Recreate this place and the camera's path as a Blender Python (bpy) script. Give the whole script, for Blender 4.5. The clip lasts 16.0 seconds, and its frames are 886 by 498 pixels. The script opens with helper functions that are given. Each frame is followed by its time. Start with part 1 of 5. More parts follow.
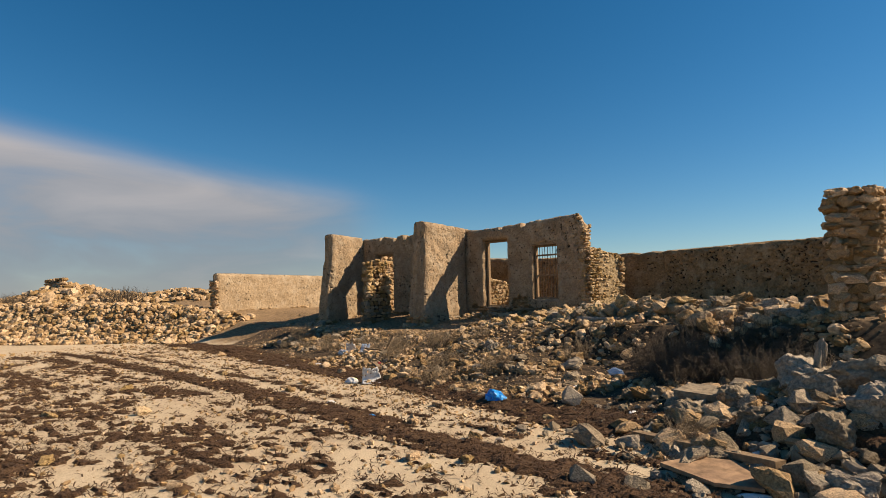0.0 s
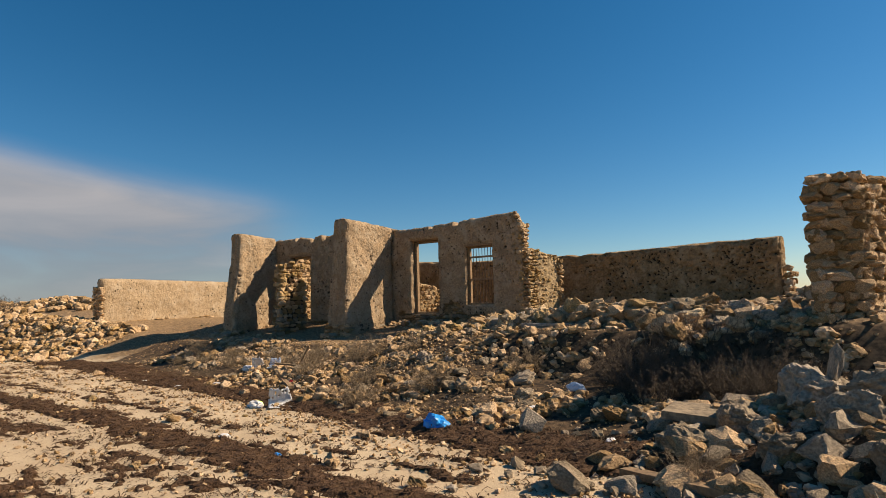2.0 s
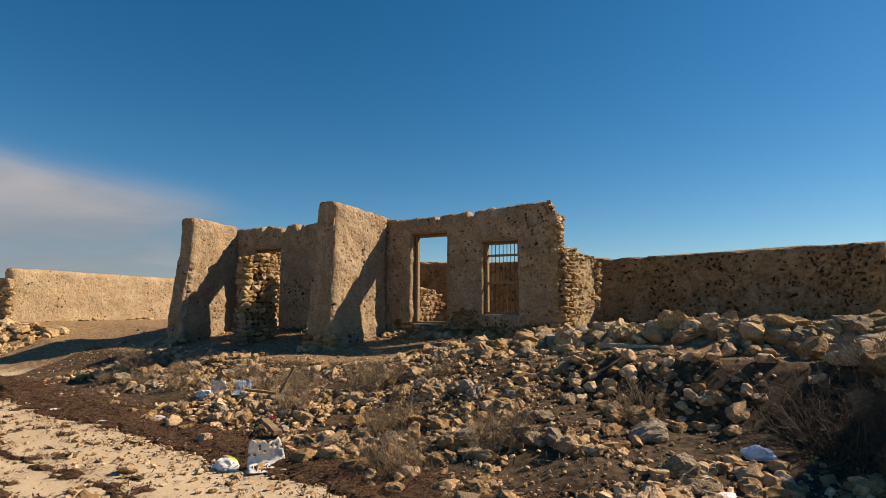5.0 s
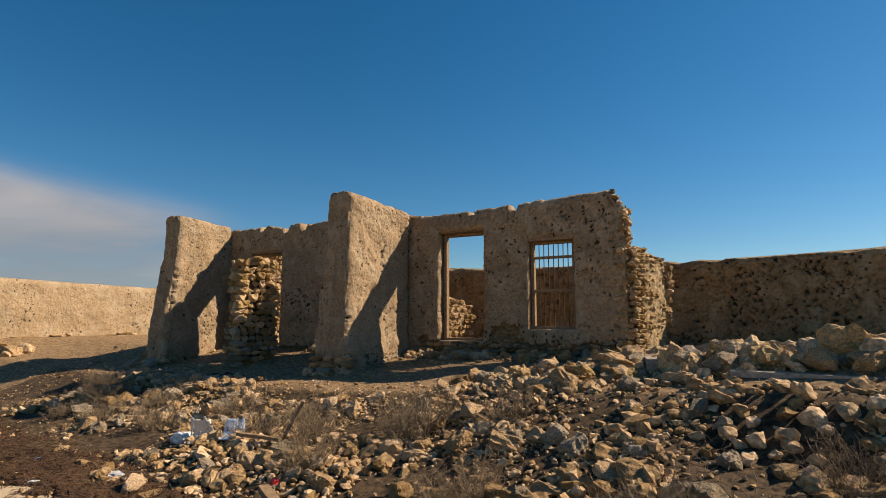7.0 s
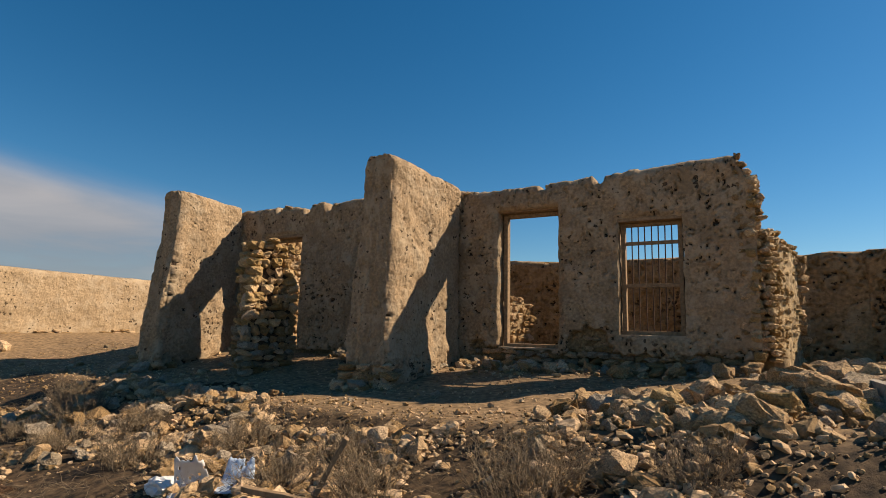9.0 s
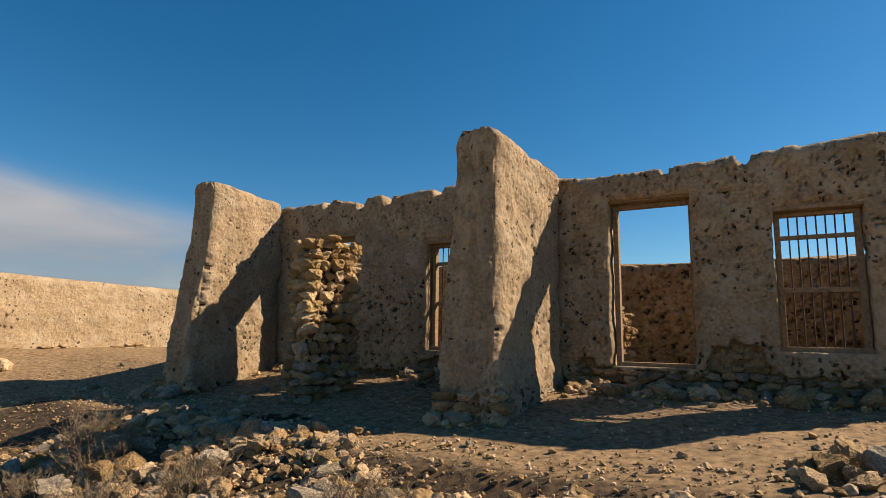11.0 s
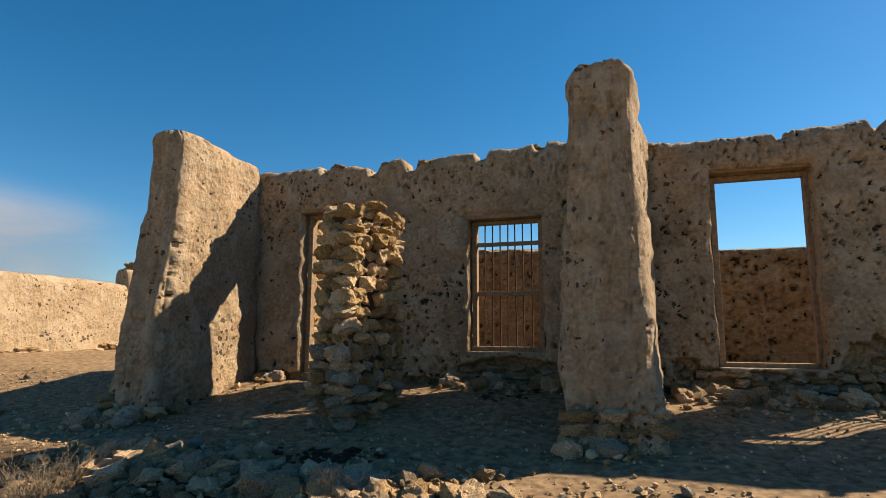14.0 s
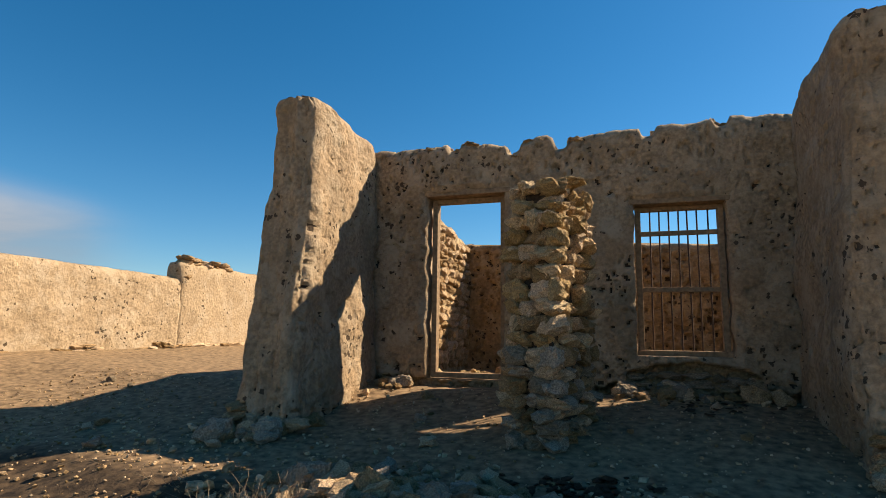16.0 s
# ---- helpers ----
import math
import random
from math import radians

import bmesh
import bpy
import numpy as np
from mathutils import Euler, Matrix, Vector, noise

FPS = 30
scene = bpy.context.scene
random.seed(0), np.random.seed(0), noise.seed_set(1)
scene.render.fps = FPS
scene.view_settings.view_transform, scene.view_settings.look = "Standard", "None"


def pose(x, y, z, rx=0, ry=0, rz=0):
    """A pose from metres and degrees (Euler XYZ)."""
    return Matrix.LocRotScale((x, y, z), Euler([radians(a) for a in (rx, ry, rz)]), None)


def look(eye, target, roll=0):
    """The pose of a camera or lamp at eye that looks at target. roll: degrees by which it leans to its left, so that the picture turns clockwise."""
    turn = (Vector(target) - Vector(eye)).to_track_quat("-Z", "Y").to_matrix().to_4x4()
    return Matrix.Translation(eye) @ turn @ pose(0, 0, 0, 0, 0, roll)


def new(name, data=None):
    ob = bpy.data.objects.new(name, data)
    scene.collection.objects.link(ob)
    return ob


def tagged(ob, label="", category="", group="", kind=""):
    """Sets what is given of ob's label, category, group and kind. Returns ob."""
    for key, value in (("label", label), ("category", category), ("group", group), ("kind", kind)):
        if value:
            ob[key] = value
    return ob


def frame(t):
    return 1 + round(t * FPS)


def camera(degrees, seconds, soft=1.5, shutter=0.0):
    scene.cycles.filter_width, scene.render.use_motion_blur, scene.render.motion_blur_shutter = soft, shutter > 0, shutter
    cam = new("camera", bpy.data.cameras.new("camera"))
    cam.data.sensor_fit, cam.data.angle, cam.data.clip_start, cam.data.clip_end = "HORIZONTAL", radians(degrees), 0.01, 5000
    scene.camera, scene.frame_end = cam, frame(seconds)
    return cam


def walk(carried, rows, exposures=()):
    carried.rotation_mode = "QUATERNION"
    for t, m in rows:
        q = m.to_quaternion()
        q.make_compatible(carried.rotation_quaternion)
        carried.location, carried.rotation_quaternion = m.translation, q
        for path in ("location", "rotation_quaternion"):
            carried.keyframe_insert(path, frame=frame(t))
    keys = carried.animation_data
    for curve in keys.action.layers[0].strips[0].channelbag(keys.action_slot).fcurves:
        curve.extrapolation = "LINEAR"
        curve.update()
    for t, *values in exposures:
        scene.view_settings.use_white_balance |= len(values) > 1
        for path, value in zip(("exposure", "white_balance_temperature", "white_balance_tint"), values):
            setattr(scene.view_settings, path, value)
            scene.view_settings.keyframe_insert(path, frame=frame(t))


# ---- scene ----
cam = camera(76.0, 16.0, soft=0.5)
PATH = [
    (0, (10.163, -13.352, 0.48), (8.834, -11.866, 0.636), -1.3),
    (0.5, (9.835, -13.157, 0.435), (8.556, -11.63, 0.606), -1.6),
    (1, (9.614, -12.842, 0.419), (8.396, -11.266, 0.599), -1.8),
    (1.5, (9.361, -12.543, 0.395), (8.203, -10.923, 0.578), -1.6),
    (2, (9.057, -12.259, 0.388), (7.95, -10.603, 0.57), -1.6),
    (2.5, (8.67, -11.839, 0.382), (7.619, -10.147, 0.564), -1.4),
    (3, (8.191, -11.568, 0.397), (7.182, -9.849, 0.573), -0.8),
    (3.5, (7.687, -11.343, 0.37), (6.707, -9.607, 0.541), -0.3),
    (4, (7.239, -11.136, 0.371), (6.279, -9.39, 0.544), -0.1),
    (4.2, (7.07, -11.049, 0.391), (6.113, -9.302, 0.568), -0.0),
    (6.3, (5.393, -9.692, 0.422), (4.449, -7.945, 0.656), 0.0),
    (6.5, (5.222, -9.53, 0.409), (4.283, -7.779, 0.642), 0.2),
    (7, (4.874, -9.144, 0.407), (3.931, -7.399, 0.658), 0.0),
    (7.5, (4.536, -8.729, 0.409), (3.6, -6.981, 0.673), -0.1),
    (8, (4.153, -8.368, 0.375), (3.216, -6.62, 0.633), 0.2),
    (8.5, (3.74, -8.033, 0.331), (2.781, -6.297, 0.587), 0.6),
    (9, (3.25, -7.675, 0.347), (2.275, -5.949, 0.613), 1.1),
    (9.5, (2.774, -7.373, 0.336), (1.774, -5.663, 0.612), 1.6),
    (10, (2.35, -7.135, 0.372), (1.343, -5.431, 0.659), 1.4),
    (10.2, (2.159, -7.072, 0.383), (1.155, -5.367, 0.673), 1.2),
    (12.3, (0.506, -6.779, 0.412), (-0.273, -4.958, 0.694), 0.6),
    (12.5, (0.334, -6.707, 0.415), (-0.392, -4.864, 0.694), 0.5),
    (13, (-0.039, -6.625, 0.423), (-0.71, -4.762, 0.706), 0.5),
    (13.5, (-0.417, -6.501, 0.431), (-1.07, -4.632, 0.712), 0.3),
    (14, (-0.805, -6.283, 0.41), (-1.442, -4.409, 0.693), 0.2),
    (14.5, (-1.235, -6.222, 0.421), (-1.856, -4.342, 0.71), 0.0),
    (15, (-1.657, -6.168, 0.397), (-2.265, -4.286, 0.691), 0.3),
    (15.5, (-2.128, -6.054, 0.39), (-2.726, -4.168, 0.682), 0.6),
    (16, (-2.625, -6.005, 0.388), (-3.251, -4.127, 0.674), 0.8),
]
walk(cam, [(t, look(e, g, r)) for t, e, g, r in PATH], exposures=[(0, 0.68, 7150, 14), (8, 0.68, 7150, 14), (10.2, 0.78, 7100, 13), (12.5, 1.0, 7000, 12), (16, 1.1, 7000, 12)])

# ---- world and sun ----
SUN_WAY = Vector((-1.2, -1.0, -1.2)).normalized()     # the way the sunlight travels
sun_el = math.asin(-SUN_WAY.z)
sun_az = math.atan2(-SUN_WAY.x, -SUN_WAY.y)             # from +y towards +x
world = bpy.data.worlds.new("sky")
scene.world = world
world.use_nodes = True
wn = world.node_tree
sky = wn.nodes.new("ShaderNodeTexSky")
sky.sky_type = "NISHITA"
sky.sun_disc = False
sky.sun_elevation, sky.sun_rotation = sun_el, sun_az
sky.air_density, sky.dust_density, sky.ozone_density, sky.altitude = 1.0, 0.25, 5.0, 500
sky_bg = wn.nodes["Background"]
sky_bg.inputs["Strength"].default_value = 0.062
sky_sat = wn.nodes.new("ShaderNodeHueSaturation")
sky_sat.inputs["Saturation"].default_value = 1.30
sky_sat.inputs["Hue"].default_value = 0.4925
wn.links.new(sky.outputs["Color"], sky_sat.inputs["Color"])
wn.links.new(sky_sat.outputs["Color"], sky_bg.inputs["Color"])

sun_data = bpy.data.lights.new("sun", "SUN")
sun_data.energy, sun_data.angle, sun_data.color = 5.0, radians(0.5), (1.0, 0.86, 0.67)
sun = new("sun", sun_data)
sun.matrix_world = look((0, 0, 30), Vector((0, 0, 30)) + SUN_WAY)


# ---- materials ----
def material(name, base, rough=0.9, spread=0.12, grain=40.0, stain=2.0, bump=0.3, tint=None, metal=0.0, by_piece=0.0, stain_amount=0.5, bump_scale=None):
    """A rough mineral or fibre surface: two scales of colour change and fine relief."""
    m = bpy.data.materials.new(name)
    m.use_nodes = True
    n, l = m.node_tree.nodes, m.node_tree.links
    b = n["Principled BSDF"]
    b.inputs["Roughness"].default_value = rough
    b.inputs["Metallic"].default_value = metal
    b.inputs["Specular IOR Level"].default_value = 0.25
    co = n.new("ShaderNodeTexCoord")
    fine, coarse = n.new("ShaderNodeTexNoise"), n.new("ShaderNodeTexNoise")
    fine.inputs["Scale"].default_value, fine.inputs["Detail"].default_value = grain, 6
    coarse.inputs["Scale"].default_value, coarse.inputs["Detail"].default_value = stain, 9
    coarse.inputs["Roughness"].default_value = 0.66
    for tex in (fine, coarse):
        l.new(co.outputs["Object"], tex.inputs["Vector"])
    ramp = n.new("ShaderNodeValToRGB")
    dark = [c * (1 - 2.2 * spread) for c in base]
    light = [min(1, c * (1 + 1.6 * spread)) for c in base]
    ramp.color_ramp.elements[0].position, ramp.color_ramp.elements[1].position = 0.3, 0.7
    ramp.color_ramp.elements[0].color, ramp.color_ramp.elements[1].color = (*dark, 1), (*light, 1)
    l.new(fine.outputs["Fac"], ramp.inputs["Fac"])
    mix = n.new("ShaderNodeMix")
    mix.data_type = "RGBA"
    second = tint or [c * 0.75 for c in base]
    mix.inputs["B"].default_value = (*second, 1)
    ramp2 = n.new("ShaderNodeMapRange")
    ramp2.inputs["From Min"].default_value, ramp2.inputs["From Max"].default_value = 0.42, 0.68
    ramp2.inputs["To Max"].default_value = stain_amount
    l.new(coarse.outputs["Fac"], ramp2.inputs["Value"])
    l.new(ramp2.outputs["Result"], mix.inputs["Factor"])
    l.new(ramp.outputs["Color"], mix.inputs["A"])
    out = mix.outputs["Result"]
    if by_piece:
        info, geo = n.new("ShaderNodeObjectInfo"), n.new("ShaderNodeNewGeometry")
        add = n.new("ShaderNodeMath")
        add.operation = "ADD"
        l.new(info.outputs["Random"], add.inputs[0])
        l.new(geo.outputs["Random Per Island"], add.inputs[1])
        wrap = n.new("ShaderNodeMath")
        wrap.operation = "FRACT"
        l.new(add.outputs[0], wrap.inputs[0])
        val = n.new("ShaderNodeMapRange")
        val.inputs["To Min"].default_value, val.inputs["To Max"].default_value = 1 - by_piece, 1 + by_piece
        l.new(wrap.outputs[0], val.inputs["Value"])
        hsv = n.new("ShaderNodeHueSaturation")
        l.new(val.outputs["Result"], hsv.inputs["Value"])
        sat = n.new("ShaderNodeMapRange")
        sat.inputs["To Min"].default_value, sat.inputs["To Max"].default_value = 1.12, 0.82
        l.new(wrap.outputs[0], sat.inputs["Value"])
        l.new(sat.outputs["Result"], hsv.inputs["Saturation"])
        l.new(out, hsv.inputs["Color"])
        out = hsv.outputs["Color"]
    l.new(out, b.inputs["Base Color"])
    if bump:
        bt = n.new("ShaderNodeTexNoise")
        bt.inputs["Scale"].default_value, bt.inputs["Detail"].default_value = bump_scale or grain * 0.5, 8
        bt.inputs["Roughness"].default_value = 0.65
        l.new(co.outputs["Object"], bt.inputs["Vector"])
        bn = n.new("ShaderNodeBump")
        bn.inputs["Strength"].default_value, bn.inputs["Distance"].default_value = bump, 0.03
        l.new(bt.outputs["Fac"], bn.inputs["Height"])
        l.new(bn.outputs["Normal"], b.inputs["Normal"])
    return m



def chipped(m, dark, pale):
    """Small ragged chips knocked out of a plaster, coloured dark for the shade in them, and blotches of paler lime
    wash.
    """
    n, l = m.node_tree.nodes, m.node_tree.links
    b = n["Principled BSDF"]
    co = n.new("ShaderNodeTexCoord")
    warp = n.new("ShaderNodeTexNoise")
    warp.inputs["Scale"].default_value, warp.inputs["Detail"].default_value = 22, 4
    l.new(co.outputs["Object"], warp.inputs["Vector"])
    shift = n.new("ShaderNodeVectorMath")
    shift.operation = "MULTIPLY_ADD"
    shift.inputs[1].default_value = (0.09, 0.09, 0.09)
    l.new(warp.outputs["Color"], shift.inputs[0])
    l.new(co.outputs["Object"], shift.inputs[2])
    flakes = n.new("ShaderNodeTexVoronoi")
    flakes.inputs["Scale"].default_value = 17
    l.new(shift.outputs[0], flakes.inputs["Vector"])
    chance = n.new("ShaderNodeSeparateColor")
    l.new(flakes.outputs["Color"], chance.inputs["Color"])
    zones = n.new("ShaderNodeTexNoise")
    zones.inputs["Scale"].default_value, zones.inputs["Detail"].default_value = 1.7, 3
    l.new(co.outputs["Object"], zones.inputs["Vector"])
    size = n.new("ShaderNodeMath")
    size.operation = "MULTIPLY"
    l.new(chance.outputs["Red"], size.inputs[0])
    l.new(zones.outputs["Fac"], size.inputs[1])
    edge = n.new("ShaderNodeMapRange")
    edge.inputs["From Min"].default_value, edge.inputs["From Max"].default_value = 0.365, 0.64
    edge.inputs["To Max"].default_value = 0.55
    l.new(size.outputs[0], edge.inputs["Value"])
    inside = n.new("ShaderNodeMath")
    inside.operation = "SUBTRACT"
    l.new(edge.outputs["Result"], inside.inputs[0])
    l.new(flakes.outputs["Distance"], inside.inputs[1])
    mask = n.new("ShaderNodeMapRange")
    mask.inputs["From Min"].default_value, mask.inputs["From Max"].default_value = -0.02, 0.05
    l.new(inside.outputs[0], mask.inputs["Value"])
    blot = n.new("ShaderNodeTexNoise")
    blot.inputs["Scale"].default_value, blot.inputs["Detail"].default_value, blot.inputs["Roughness"].default_value = 3.4, 8, 0.7
    l.new(co.outputs["Object"], blot.inputs["Vector"])
    lime = n.new("ShaderNodeMapRange")
    lime.inputs["From Min"].default_value, lime.inputs["From Max"].default_value, lime.inputs["To Max"].default_value = 0.48, 0.64, 0.8
    l.new(blot.outputs["Fac"], lime.inputs["Value"])
    washed, holed = n.new("ShaderNodeMix"), n.new("ShaderNodeMix")
    washed.data_type = holed.data_type = "RGBA"
    washed.inputs["B"].default_value, holed.inputs["B"].default_value = (*pale, 1), (*dark, 1)
    l.new(b.inputs["Base Color"].links[0].from_socket, washed.inputs["A"])
    l.new(lime.outputs["Result"], washed.inputs["Factor"])
    l.new(washed.outputs["Result"], holed.inputs["A"])
    l.new(mask.outputs["Result"], holed.inputs["Factor"])
    l.new(holed.outputs["Result"], b.inputs["Base Color"])
    dip = n.new("ShaderNodeBump")
    dip.invert = True
    dip.inputs["Strength"].default_value, dip.inputs["Distance"].default_value = 0.9, 0.02
    l.new(mask.outputs["Result"], dip.inputs["Height"])
    l.new(b.inputs["Normal"].links[0].from_socket, dip.inputs["Normal"])
    l.new(dip.outputs["Normal"], b.inputs["Normal"])
    return m


PLASTER = chipped(material("mud_plaster", (0.335, 0.236, 0.142), 0.95, 0.17, 26, 2.2, 0.95, (0.22, 0.16, 0.10), stain_amount=0.85, bump_scale=24), (0.085, 0.058, 0.036), (0.40, 0.315, 0.215))
OLD_PLASTER = chipped(material("weathered_plaster", (0.285, 0.183, 0.09), 0.95, 0.18, 22, 2.4, 1.0, (0.20, 0.13, 0.066), stain_amount=0.75, bump_scale=18), (0.07, 0.044, 0.024), (0.36, 0.27, 0.16))
PALE_PLASTER = chipped(material("pale_plaster", (0.36, 0.262, 0.16), 0.95, 0.15, 24, 1.6, 0.9, (0.24, 0.17, 0.1), stain_amount=0.7, bump_scale=18), (0.09, 0.062, 0.037), (0.40, 0.315, 0.215))
STONE = material("limestone", (0.415, 0.278, 0.146), 0.92, 0.26, 22, 5, 1.0, (0.30, 0.178, 0.076), by_piece=0.4)
PALE_STONE = material("pale_limestone", (0.47, 0.325, 0.16), 0.92, 0.24, 20, 5, 1.0, (0.36, 0.23, 0.10), by_piece=0.3)
GREY_STONE = material("weathered_limestone", (0.29, 0.228, 0.155), 0.92, 0.24, 18, 4, 1.0, (0.19, 0.15, 0.104), by_piece=0.3)
MORTAR = material("mud_mortar", (0.25, 0.175, 0.095), 0.95, 0.22, 35, 4, 0.9)
SAND = material("beach_sand", (0.50, 0.395, 0.265), 0.95, 0.16, 90, 0.9, 0.4, (0.36, 0.26, 0.16), stain_amount=0.6, bump_scale=70)
sn = SAND.node_tree
s_geo, s_sep, s_noise = sn.nodes.new("ShaderNodeNewGeometry"), sn.nodes.new("ShaderNodeSeparateXYZ"), sn.nodes.new("ShaderNodeTexNoise")
s_noise.inputs["Scale"].default_value, s_noise.inputs["Detail"].default_value = 1.8, 6
sn.links.new(s_geo.outputs["Position"], s_sep.inputs["Vector"])
sn.links.new(s_geo.outputs["Position"], s_noise.inputs["Vector"])
s_add = sn.nodes.new("ShaderNodeMath")
s_add.operation, s_add.inputs[1].default_value = "MULTIPLY_ADD", 0.35
sn.links.new(s_noise.outputs["Fac"], s_add.inputs[0])
sn.links.new(s_sep.outputs["Z"], s_add.inputs[2])
s_map = sn.nodes.new("ShaderNodeMapRange")
s_map.inputs["From Min"].default_value, s_map.inputs["From Max"].default_value = -0.83, -0.68
sn.links.new(s_add.outputs[0], s_map.inputs["Value"])
s_fine = sn.nodes.new("ShaderNodeTexNoise")
s_fine.inputs["Scale"].default_value, s_fine.inputs["Detail"].default_value = 14, 10
sn.links.new(s_geo.outputs["Position"], s_fine.inputs["Vector"])
s_ramp = sn.nodes.new("ShaderNodeValToRGB")
s_ramp.color_ramp.elements[0].position, s_ramp.color_ramp.elements[1].position = 0.32, 0.66
s_ramp.color_ramp.elements[0].color, s_ramp.color_ramp.elements[1].color = (0.108, 0.07, 0.038, 1), (0.31, 0.207, 0.113, 1)
sn.links.new(s_fine.outputs["Fac"], s_ramp.inputs["Fac"])
s_mix = sn.nodes.new("ShaderNodeMix")
s_mix.data_type = "RGBA"
s_bsdf = sn.nodes["Principled BSDF"]
sn.links.new(s_bsdf.inputs["Base Color"].links[0].from_socket, s_mix.inputs["A"])
sn.links.new(s_ramp.outputs["Color"], s_mix.inputs["B"])
sn.links.new(s_map.outputs["Result"], s_mix.inputs["Factor"])
# darker soil full of plant remains on the bank, deepened for the shade between stones
s_soil, s_mix2 = sn.nodes.new("ShaderNodeAttribute"), sn.nodes.new("ShaderNodeMix")
s_soil.attribute_name = "soil"
s_mix2.data_type = "RGBA"
s_ramp2 = sn.nodes.new("ShaderNodeValToRGB")
s_ramp2.color_ramp.elements[0].position, s_ramp2.color_ramp.elements[1].position = 0.35, 0.7
s_ramp2.color_ramp.elements[0].color, s_ramp2.color_ramp.elements[1].color = (0.02, 0.0135, 0.008, 1), (0.125, 0.08, 0.043, 1)
sn.links.new(s_fine.outputs["Fac"], s_ramp2.inputs["Fac"])
sn.links.new(s_soil.outputs["Fac"], s_mix2.inputs["Factor"])
sn.links.new(s_mix.outputs["Result"], s_mix2.inputs["A"])
sn.links.new(s_ramp2.outputs["Color"], s_mix2.inputs["B"])
sn.links.new(s_mix2.outputs["Result"], s_bsdf.inputs["Base Color"])
WEED = material("dry_seaweed", (0.07, 0.038, 0.02), 0.95, 0.35, 70, 5, 1.0, (0.15, 0.086, 0.043))
RUBBLE_CORE = material("rubble_and_mortar", (0.36, 0.265, 0.15), 0.95, 0.28, 14, 9, 0.9, (0.20, 0.14, 0.075), stain_amount=0.8)
# mud core darkened with the shade of deep pits in the walls
SHADED_CORE = material("shaded_mud_core", (0.06, 0.041, 0.027), 0.97, 0.3, 40, 6, 0.6)
WOOD = material("weathered_wood", (0.26, 0.175, 0.10), 0.85, 0.2, 24, 6, 0.3, (0.17, 0.115, 0.07))
IRON = material("rusted_iron", (0.10, 0.06, 0.04), 0.8, 0.25, 60, 12, 0.3, (0.05, 0.035, 0.03), metal=0.3)
# grey-brown twig, its colour darkened for the shade the large bush lies in
BUSH_TWIG = material("grey_brown_twig", (0.105, 0.082, 0.06), 0.9, 0.2, 40, 6, 0.2)
TWIG = material("dry_twig", (0.2, 0.152, 0.1), 0.9, 0.2, 40, 6, 0.2)
WHITE_PLASTIC = material("white_plastic", (0.62, 0.62, 0.62), 0.4, 0.03, 20, 6, 0.3, (0.6, 0.58, 0.55))
BLUE_PLASTIC = material("blue_plastic", (0.02, 0.30, 0.75), 0.35, 0.06, 20, 6, 0.2)
GREEN_PLASTIC = material("green_plastic", (0.35, 0.62, 0.05), 0.4, 0.06, 20, 6, 0.2)
RED_PLASTIC = material("red_plastic", (0.6, 0.03, 0.03), 0.4, 0.06, 20, 6, 0.2)


# ---- helpers of this place ----
def mesh_of(name, verts, faces, mat, smooth=True):
    me = bpy.data.meshes.new(name)
    me.from_pydata(verts, [], faces)
    me.materials.append(mat)
    if smooth:
        me.polygons.foreach_set("use_smooth", [True] * len(me.polygons))
    me.update()
    return me


def part(name, bm, mat, parent, label=""):
    me = bpy.data.meshes.new(name)
    bmesh.ops.recalc_face_normals(bm, faces=bm.faces)
    bm.to_mesh(me)
    bm.free()
    me.materials.append(mat)
    ob = new(name, me)
    ob.parent = parent
    if label:
        tagged(ob, label)
    return ob


def thing(name, x, y, z, label, category, group="", rz=0):
    ob = new(name)
    ob.matrix_world = pose(x, y, z, 0, 0, rz)
    return tagged(ob, label, category, group)


def box_bm(x0, x1, y0, y1, z0, z1, bevel=0.006, bm=None):
    own = bmesh.new()
    vs = [own.verts.new((x, y, z)) for x in (x0, x1) for y in (y0, y1) for z in (z0, z1)]
    for f in ((0, 1, 3, 2), (4, 6, 7, 5), (0, 4, 5, 1), (2, 3, 7, 6), (0, 2, 6, 4), (1, 5, 7, 3)):
        own.faces.new([vs[i] for i in f])
    bmesh.ops.recalc_face_normals(own, faces=own.faces)
    if bevel:
        bmesh.ops.bevel(own, geom=own.edges[:], offset=bevel, segments=2, affect="EDGES", profile=0.6)
    if bm is None:
        return own
    tmp = bpy.data.meshes.new("tmp")
    own.to_mesh(tmp)
    own.free()
    bm.from_mesh(tmp)
    bpy.data.meshes.remove(tmp)
    return bm


def lerp_table(x, xs, ys):
    return float(np.interp(x, xs, ys))


def fbm(x, y, z=0.0, octaves=4):
    return noise.fractal(Vector((x, y, z)), 1.0, 2.0, octaves)


# ---- the lie of the land ----
GX = (-40, -18, -14, -11.5, -9.5, -8, -5, -2.5, 0, 2.5, 5, 8, 12, 40)
Y_BEACH = (-16.0, -9.6, -7.2, -5.2, -5.0, -5.1, -5.5, -5.9, -6.2, -6.6, -7.1, -7.6, -8.2, -10.0)
Y_CREST = (-13.0, -7.0, -5.0, -3.5, -2.8, -2.7, -3.0, -3.2, -3.4, -3.7, -4.0, -4.4, -4.8, -6.0)
Z_CREST = (0.3, 0.3, 0.22, 0.02, -0.36, -0.5, -0.56, -0.52, -0.5, -0.36, -0.15, -0.08, -0.1, -0.1)
